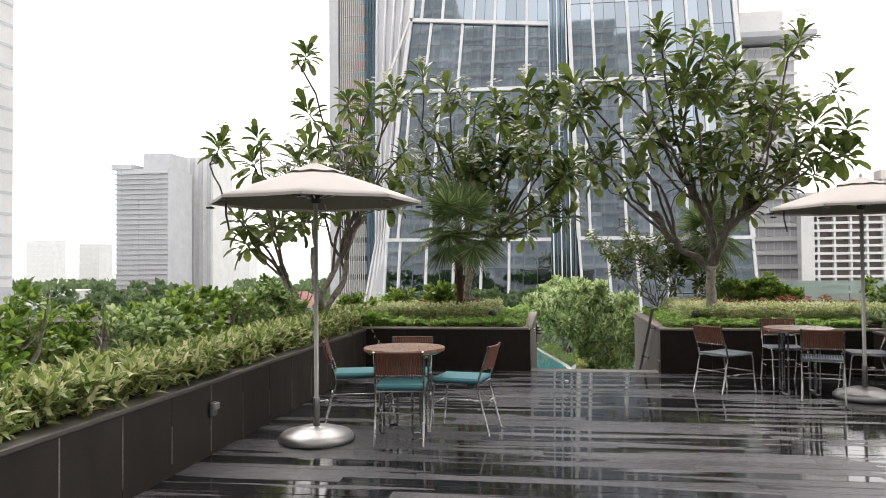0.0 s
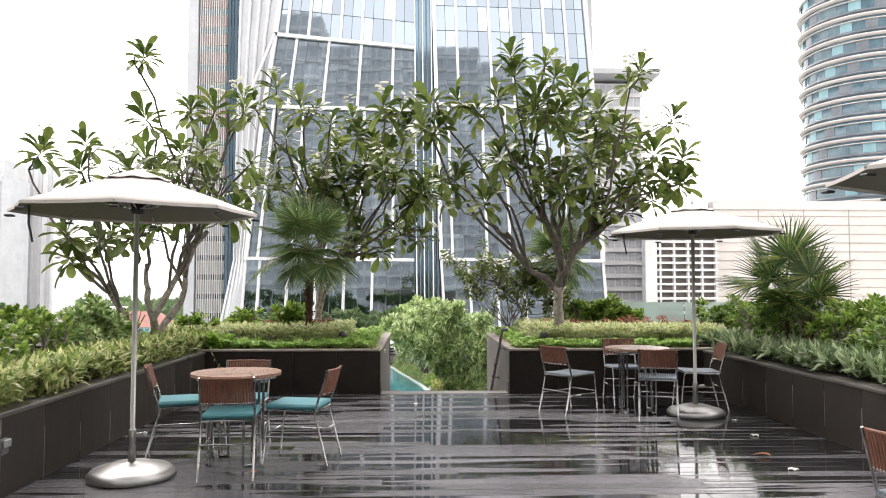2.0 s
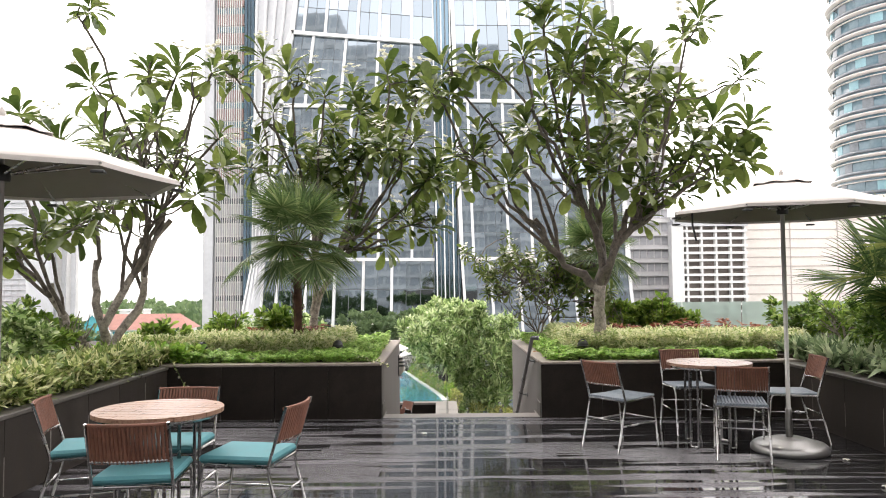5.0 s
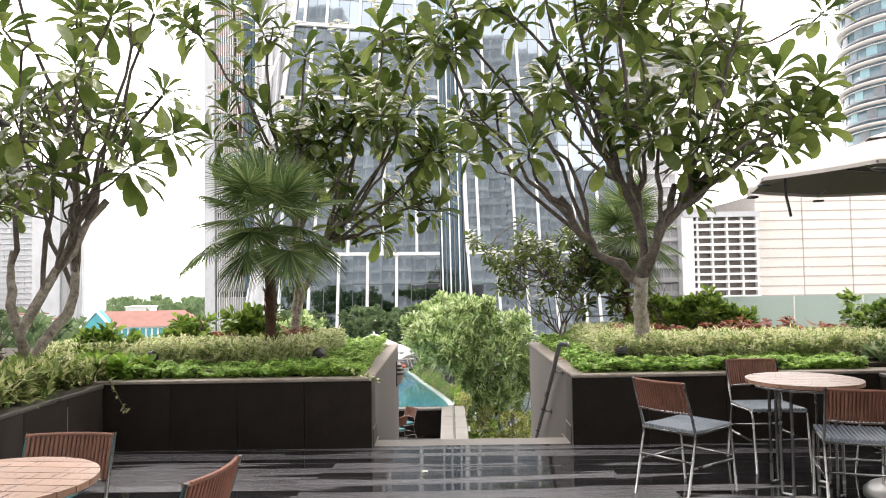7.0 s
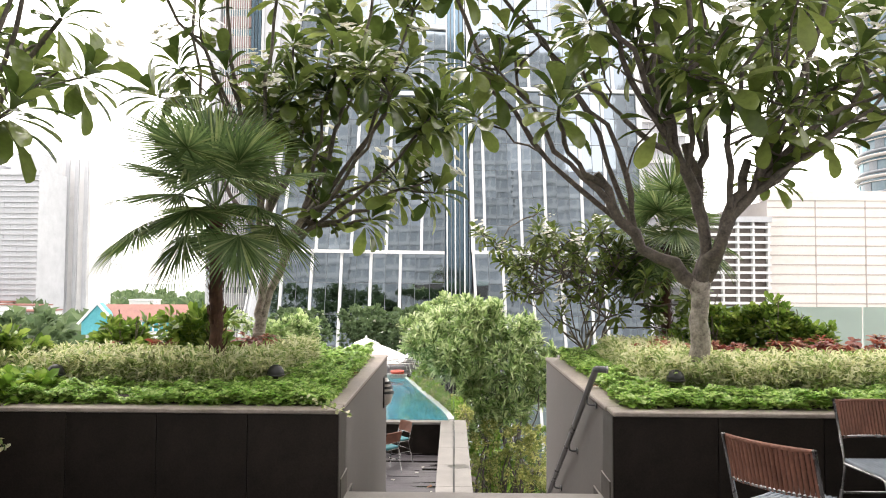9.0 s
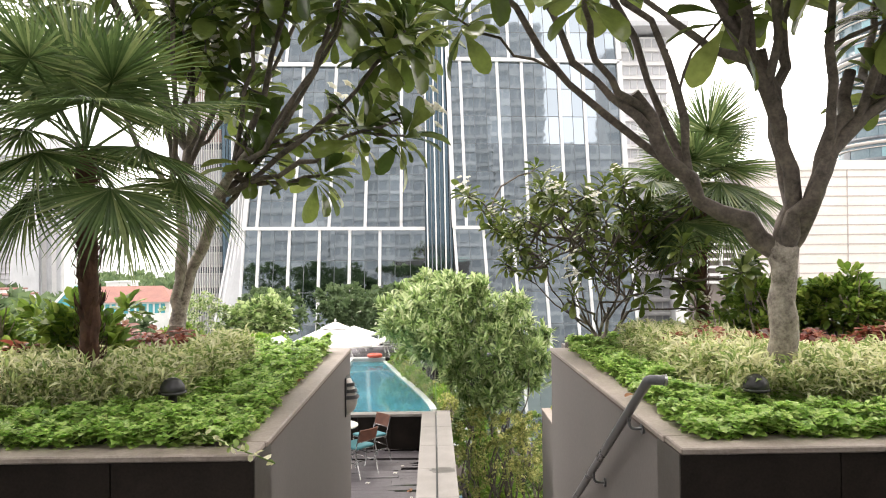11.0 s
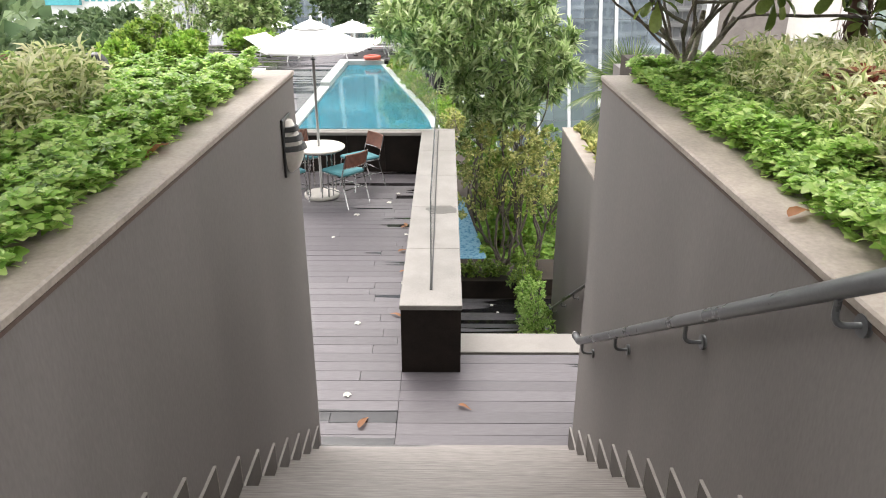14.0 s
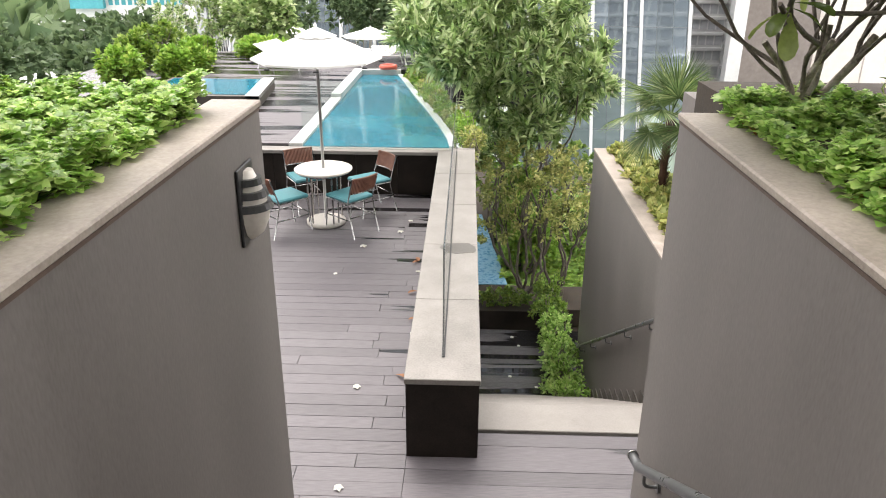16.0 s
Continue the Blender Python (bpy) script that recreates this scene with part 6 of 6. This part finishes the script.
tufts("lime_border", "lime-green border plants at the planter corner", 420, -3.6, -2.3, YF + 0.15, YF + 0.8, 0.58, 0.10, 14, 0.10, L_LIME, RNG, "border plants", outline=OVAL, lift=0.5)
for x, y, s in ((2.55, 12.2, 0.24), (2.9, 12.1, 0.26)):
    bush("red_shrub", "low red-bronze leaved shrub round the trunk", (x, y, 0.71), (s * 0.85, s * 0.85, 0.13), 280, 0.075, L_RED, RNG, "shrub", OVAL, 4, (x, y, 0.58), group="red shrubs")
for x, y, z, rx, rz in ((-1.68, 11.65, 0.86, 0.32, 0.28), (-2.5, 12.0, 0.80, 0.30, 0.24), (-3.0, 11.0, 0.76, 0.32, 0.2)):
    bush("green_shrub", "glossy green shrub in the raised planter", (x, y, z), (rx, rx, rz), 1300, 0.095, L_HEDGE, RNG, base=(x, y, 0.58), group="green shrubs", uneven=0.9)
for x, y, z, rx, rz in ((3.05, 12.5, 0.93, 0.42, 0.30), (3.55, 12.3, 0.95, 0.42, 0.30), (3.85, 12.2, 0.84, 0.3, 0.22)):
    bush("green_shrub", "dense dark green shrub behind the trunk", (x, y, z), (rx, rx * 0.8, rz), 2300, 0.07, L_HEDGE, RNG, base=(x, y, 0.58), group="green shrubs")
# west side planter
tufts("striped_border", "yellow-green striped leafy plants along the planter wall", 2300, XL - 0.66, XL - 0.08, -1.0, YF + 0.1, 0.56, 0.16, 20, 0.115, L_BORDER, RNG, "border plants", widen=1.55, lift=0.55)
for k in range(15):
    y = 0.4 + k * 0.68
    bush("hedge_shrub", "leafy green hedge shrub behind the striped border", (-3.62 + 0.25 * math.sin(k * 1.7), y, 0.84 + 0.06 * math.sin(k * 2.3)), (0.48 + 0.1 * math.sin(k * 3.1), 0.48, 0.36 + 0.08 * math.sin(k * 1.3)), 2100, 0.072, L_HEDGE if k % 4 else L_OLEA, RNG, "hedge", base=(-3.6, y, 0.56), blossoms=8 if k % 2 else 0, group="west hedge", uneven=0.8)
# east side planter
tufts("grey_border", "grey-green spider plants with pale edges along the wall", 420, XR + 0.12, XR + 0.62, 0.5, YF + 0.6, 0.58, 0.08, 17, 0.21, L_SPIDER, RNG, "border plants", widen=1.5, lift=0.75)
for k in range(13):
    y = 2.0 + k * 0.78
    bush("hedge_shrub", "leafy green hedge shrub behind grey-green border plants", (5.25 + 0.2 * math.sin(k * 1.9), y, 0.92), (0.6, 0.55, 0.40), 2000, 0.072, L_HEDGE if k % 3 else L_SHRUB, RNG, "hedge", base=(5.25, y, 0.56), group="east hedge", uneven=0.6)
# lower planter, pool side, garden
tufts("golden_border", "yellow variegated border in the planter by the lower stairs", 500, WX + 0.22, WX + 0.75, 15.5, 20.6, -1.56, 0.10, 16, 0.13, L_GOLD, RNG, "border plants", outline=OVAL)
bush("red_shrub", "red-leaved shrub in the planter by the lower stairs", (3.0, 17.2, -1.40), (0.25, 0.5, 0.2), 500, 0.10, L_RED, RNG, base=(3.0, 17.2, -1.56), group="red shrubs")
for k in range(14):
    t = k / 13
    x, y = 0.86 - 1.30 * t, 20.9 + 5.8 * t
    bush("pool_hedge", "clipped yellow-green hedge along the pool", (x - 0.06, y, -1.44), (0.22, 0.34, 0.30), 700, 0.05, L_LIME if k % 3 else L_GOLD, RNG, "hedge", base=(x, y, -1.75), group="pool hedge", stems=3)
bush("oleander_tree", "broad pale green oleander tree in flower beside the pool", (1.40, 23.4, -0.55), (1.5, 1.2, 1.3), 13500, 0.255, L_OLEA, RNG, "tree", BLADE, 7, (1.9, 24.3, -5.3), 60, 1.25, 0.35, bark=M_TWIG, whorl=13,
     heads=[(-0.2, -0.05, 0.34), (0.35, 0.25, 0.38), (1.1, 0.42, 0.40), (1.2, -0.2, 0.5), (0.5, -0.5, 0.42), (1.9, 0.15, 0.42), (2.45, -0.3, 0.40), (1.8, -0.65, 0.48), (1.15, -1.15, 0.40), (2.35, -1.1, 0.38), (2.7, -0.75, 0.34), (1.75, -1.65, 0.36), (1.0, -1.65, 0.32), (1.35, -2.0, 0.34), (2.15, -1.75, 0.34), (0.85, -2.05, 0.25), (2.75, -1.45, 0.3), (-0.55, -0.3, 0.2), (3.05, -1.05, 0.22), (0.85, 0.72, 0.2), (1.55, 0.66, 0.22), (2.3, 0.3, 0.25), (2.95, -0.4, 0.2), (0.1, -0.7, 0.25)])
bush("oleander_tree", "pale green oleander tree behind the pool hedge", (0.35, 26.5, -0.70), (1.3, 1.4, 1.15), 3600, 0.34, L_OLEA, RNG, "tree", BLADE, 9, (0.35, 26.5, -5.3), 14, 1.55, 0.35, lobes=16, whorl=13)
bush("oleander_tree", "pale green oleander tree behind the pool hedge", (0.1, 29.6, -0.6), (1.4, 1.4, 1.2), 3000, 0.30, L_OLEA, RNG, "tree", BLADE, 8, (0.1, 29.6, -5.3), 10, 1.5, 0.4, lobes=14, whorl=13)
bush("golden_shrub", "many-stemmed shrub with yellowing leaves in the garden", (1.70, 22.7, -2.85), (0.85, 0.7, 0.95), 4200, 0.075, L_GOLD, RNG, "shrub", OVAL, 5, (1.85, 22.8, -4.95), 0, 1.0, 0.3, bark=M_TWIG,
     heads=[(1.1, -2.45, 0.32), (1.6, -2.15, 0.36), (2.1, -2.2, 0.36), (2.55, -2.4, 0.34), (1.3, -2.95, 0.32), (1.9, -2.75, 0.4), (2.4, -3.0, 0.34), (1.05, -3.4, 0.22), (2.75, -3.2, 0.26), (1.45, -3.5, 0.28), (2.2, -3.55, 0.28)])
bush("golden_shrub", "many-stemmed shrub with yellowing leaves in the garden", (2.55, 23.2, -2.9), (0.75, 0.7, 0.85), 1500, 0.08, L_GOLD, RNG, "shrub", OVAL, 4, (2.5, 23.2, -4.95), 0, 1.0, 0.3, bark=M_TWIG, lobes=10)
for k in range(6):
    y = 19.3 + k * 0.62
    bush("garden_hedge", "bright green hedge shrub against the stair wall", (2.24, y, -4.86 + 0.03 * k), (0.36, 0.42, 0.46), 1500, 0.06, L_MINT if k < 4 else L_HEDGE, RNG, "hedge", base=(2.28, y, DEEP - 0.02), group="garden hedge", stems=4, uneven=0.6)
bush("garden_hedge", "clipped hedge in the garden planter", (1.40, 22.55, -4.80), (0.62, 0.2, 0.2), 2200, 0.05, L_HEDGE, RNG, "hedge", base=(1.45, 22.5, -4.95), group="garden hedge", stems=3)
ground_cover("garden_ground_cover", "bright green ground cover below the yellowing shrubs", 3600, 1.5, 4.0, 23.4, 29.5, -5.32, 0.42, 0.16, L_LIME, RNG, OVAL)
for x, y, z, rx, rz, mat in ((2.2, 24.6, -4.55, 0.55, 0.65, L_LIME), (2.15, 25.8, -4.4, 0.6, 0.8, L_LIME), (2.0, 27.0, -4.3, 0.6, 0.9, L_HEDGE), (1.6, 28.4, -4.0, 0.7, 1.1, L_LIME), (3.2, 25.6, -3.8, 1.2, 1.2, L_SHRUB), (4.8, 24.5, -3.6, 1.2, 1.3, L_GOLD), (-5.6, 27.2, -1.22, 0.45, 0.34, L_LIME), (-5.9, 28.4, -1.2, 0.5, 0.36, L_LIME), (-4.6, 29.6, -1.25, 0.7, 0.26, L_LIME), (-5.5, 25.9, -1.2, 0.4, 0.36, L_LIME), (-6.3, 25.2, -1.1, 0.5, 0.45, L_LIME), (-6.8, 27.2, -1.1, 0.6, 0.5, L_HEDGE), (-7.2, 29.2, -1.1, 0.7, 0.55, L_HEDGE)):
    bush("garden_shrub", "leafy shrub in the terraced garden", (x, y, z), (rx, rx, rz), 1900, 0.115, mat, RNG, outline=SPRIG, base=(x, y, -1.5 if x < -2 else -5.3), group="garden shrubs")
bush("flowering_tree", "small tree covered in white blossom beyond the pool", (-7.9, 33.5, -1.0), (1.35, 1.2, 1.25), 3600, 0.12, L_OLEA, RNG, "tree", OVAL, 7, (-7.9, 33.5, -5.3), 620, 1.0, 0.6)
for x, y, z, rx, rz in ((-5.6, 33.2, -0.9, 1.2, 1.1), (-8.7, 48, -1.0, 2.0, 0.7), (-4.2, 46, -0.9, 2.2, 0.9), (-1.0, 40, -0.9, 1.9, 1.1), (0.8, 38, -0.4, 1.9, 1.3), (-6.8, 40, -1.4, 2.0, 0.9), (-3.2, 41, -1.3, 1.8, 0.9)):
    bush("garden_tree", "leafy garden tree beyond the pool", (x, y, z), (rx, rx, rz), 2800, 0.22, L_WOOD if y > 39 else L_OLEA, RNG, "tree", SPRIG, 6, (x, y, -5.3), 12, 1.0, 0.5, group="garden trees")
for x, y, z, rx, rz in ((-17, 33, -2.8, 4.5, 2.7), (-23, 38, -2.5, 5, 3.0), (-13, 40, -4.2, 3.2, 2.2), (-30, 46, -2.5, 6, 3.5), (-20, 55, -5, 5, 3)):
    bush("street_tree", "large dark green tree beside the terrace", (x, y, z), (rx, rx, rz), 5000, 0.38, L_WOOD, RNG, "tree", SPRIG, 9, (x, y, -30), 0, 1.0, 0.6, group="street trees")


def far_woods(n, rng):
    at, ahead, up = [], [], []
    c = np.column_stack([rng.uniform(-700, -20, n), rng.uniform(140, 900, n)])
    c = c[c[:, 0] < -0.20 * c[:, 1]]
    size = rng.uniform(5, 10, len(c))
    for k in range(34):
        d = rand_dirs(len(c), rng, 0.3)
        at.append(np.column_stack([c, np.full(len(c), -23.0)]) + d * size[:, None] * np.array([1, 1, 0.7]))
        ahead.append(d)
        up.append(rand_dirs(len(c), rng, 0.8))
    me = leaf_cloud("far_woods", np.concatenate(at), np.concatenate(ahead), np.concatenate(up), np.tile(size * 0.8, 34), SPRIG, L_WOOD)
    return tagged(part("far_woods", me, L_WOOD), "hazy belt of city trees far off", "woods", kind="stuff")


far_woods(620, RNG)

# vines hanging over the planter corners
def vine(label, pts, leaves, seed):
    rng = np.random.default_rng(seed)
    ob = thing("trailing_vine", pose(*pts[0]), label, "vine", "trailing vines")
    o = np.array(pts[0], float)
    path = np.array(pts, float) - o
    part("stem", tube([tuple(p) for p in path], 0.0035, 5), L_SHRUB, ob)
    t = rng.uniform(0, len(path) - 1.001, leaves)
    i = t.astype(int)
    at = path[i] + (path[i + 1] - path[i]) * (t - i)[:, None]
    me = leaf_cloud("foliage", at, rand_dirs(leaves, rng, 0.1), rand_dirs(leaves, rng, 1.2), 0.036 * rng.uniform(0.6, 1.2, leaves), OVAL, L_VARI, 0.3, 1.2)
    tagged(part("foliage", me, L_VARI, ob), kind="stuff")


vine("small green vine trailing over the planter corner", [(SL - 0.30, YF + 0.16, 0.66), (SL - 0.18, YF + 0.06, 0.655), (SL - 0.06, YF - 0.02, 0.63), (SL + 0.03, YF - 0.03, 0.60), (SL + 0.09, YF - 0.02, 0.57)], 26, 3)
vine("small pale vine trailing down the planter corner", [(XL - 0.1, YF + 0.16, 0.68), (XL + 0.04, YF - 0.03, 0.66), (XL + 0.12, YF - 0.05, 0.55), (XL + 0.18, YF - 0.04, 0.42), (XL + 0.22, YF - 0.03, 0.34)], 18, 4)

# litter on the decks
def litter(name, label, spots, material, size, outline, seed):
    r = random.Random(seed)
    for x, y, z in spots:
        k = 1 if material is L_FALLEN else 5
        a = np.arange(k) * 2 * np.pi / max(k, 1) + r.uniform(0, 6)
        d = np.column_stack([np.cos(a), np.sin(a), np.full(k, 0.12)])
        me = leaf_cloud(name, np.zeros((k, 3)), d, np.tile([0.05, 0.0, 1.0], (k, 1)), size * r.uniform(0.7, 1.2), outline, material, 0.5)
        tagged(part(name, me, material), label, name.split("_")[-1], name + " on the floor").location = (x, y, z + 0.006)


litter("fallen_flower", "white fallen blossom lying on the decking", [(3.3, 5.9, 0), (3.75, 8.0, 0), (2.6, 4.8, 0), (3.6, 7.2, 0), (0.3, 9.2, 0), (-0.15, 15.4, LOW), (-0.7, 17.6, LOW), (-0.1, 18.9, LOW), (-0.5, 18.4, LOW), (0.2, 17.7, LOW), (0.25, 16.3, LOW), (0.0, 19.3, LOW), (1.5, 20.6, DEEP), (1.7, 21.6, DEEP), (1.6, 21.9, DEEP), (1.9, 20.3, DEEP), (-0.1, 14.2, LOW)], L_FLOWER, 0.04, ROUND, 1)
litter("fallen_leaf", "brown fallen leaf lying on the decking", [(3.2, 6.4, 0), (-1.0, 5.9, 0), (0.15, 18.1, LOW), (0.2, 18.0, LOW), (0.25, 17.2, LOW), (0.28, 16.6, LOW), (0.9, 14.0, LOW), (0.1, 13.9, LOW), (0.15, 15.6, LOW)], L_FALLEN, 0.13, PADDLE, 2)
litter("fallen_leaf", "curled brown leaf lying on the planter coping", [(SL - 0.13, 11.6, TOP), (SL - 0.15, 10.6, TOP), (SR + 0.13, 11.1, TOP), (SR + 0.14, 12.2, TOP), (SR + 0.15, 12.9, TOP)], L_FALLEN, 0.15, PADDLE, 3)


# ---- pieces of floors and walls ----
rng_deck = random.Random(3)
floor = structure("floor", "wet dark grey composite decking with puddles", "decking")
boards(floor, XL, XR, 1.2, YF, 0.0, M_DECK, rng_deck)
bm = bmesh.new()
y = YB
while y < 1.19:
    add_box(bm, XL, XR, y + 0.003, y + 0.143, -0.024, 0)
    y += 0.146
tagged(part("decking_rest", bm, M_DECK, floor), kind="stuff")
part("plank", box(SL, SR, YF, YF + 0.02, -0.024, -0.001), M_DECK, floor)
floor_lower = structure("floor_lower", "damp grey composite decking of the lower terrace with fallen flowers", "decking")
boards(floor_lower, -4.2, PX0, YE0, 20.44, LOW, M_DECK2, rng_deck, gap=0.0016)
boards(floor_lower, PX0, WX, YE0, PY0 - 0.01, LOW, M_DECK2, rng_deck, gap=0.0016)
boards(floor_lower, PX1, WX, PY0 - 0.005, 14.87, LOW, M_DECK2, rng_deck, gap=0.0016)
floor_garden = structure("floor_garden", "dark damp decking at the garden level", "decking")
boards(floor_garden, PX1, 4.5, 19.85, 22.2, DEEP, M_DECK, rng_deck)
panels(wall_west, YB, YF, -0.02, TOP - 0.055, XL - 0.02, "y", 1, M_SIDE, 0.6, leached=5)
panels(wall_east, YB, YF, -0.02, TOP - 0.055, XR + 0.02, "y", -1, M_SIDE, 0.6, leached=6)
panels(wall_front_1, XL, SL, -0.02, TOP - 0.03, YF + 0.02, "x", -1, M_STONE, 0.62)
panels(wall_front_2, SR, XR, -0.02, TOP - 0.03, YF + 0.02, "x", -1, M_STONE, 0.62)
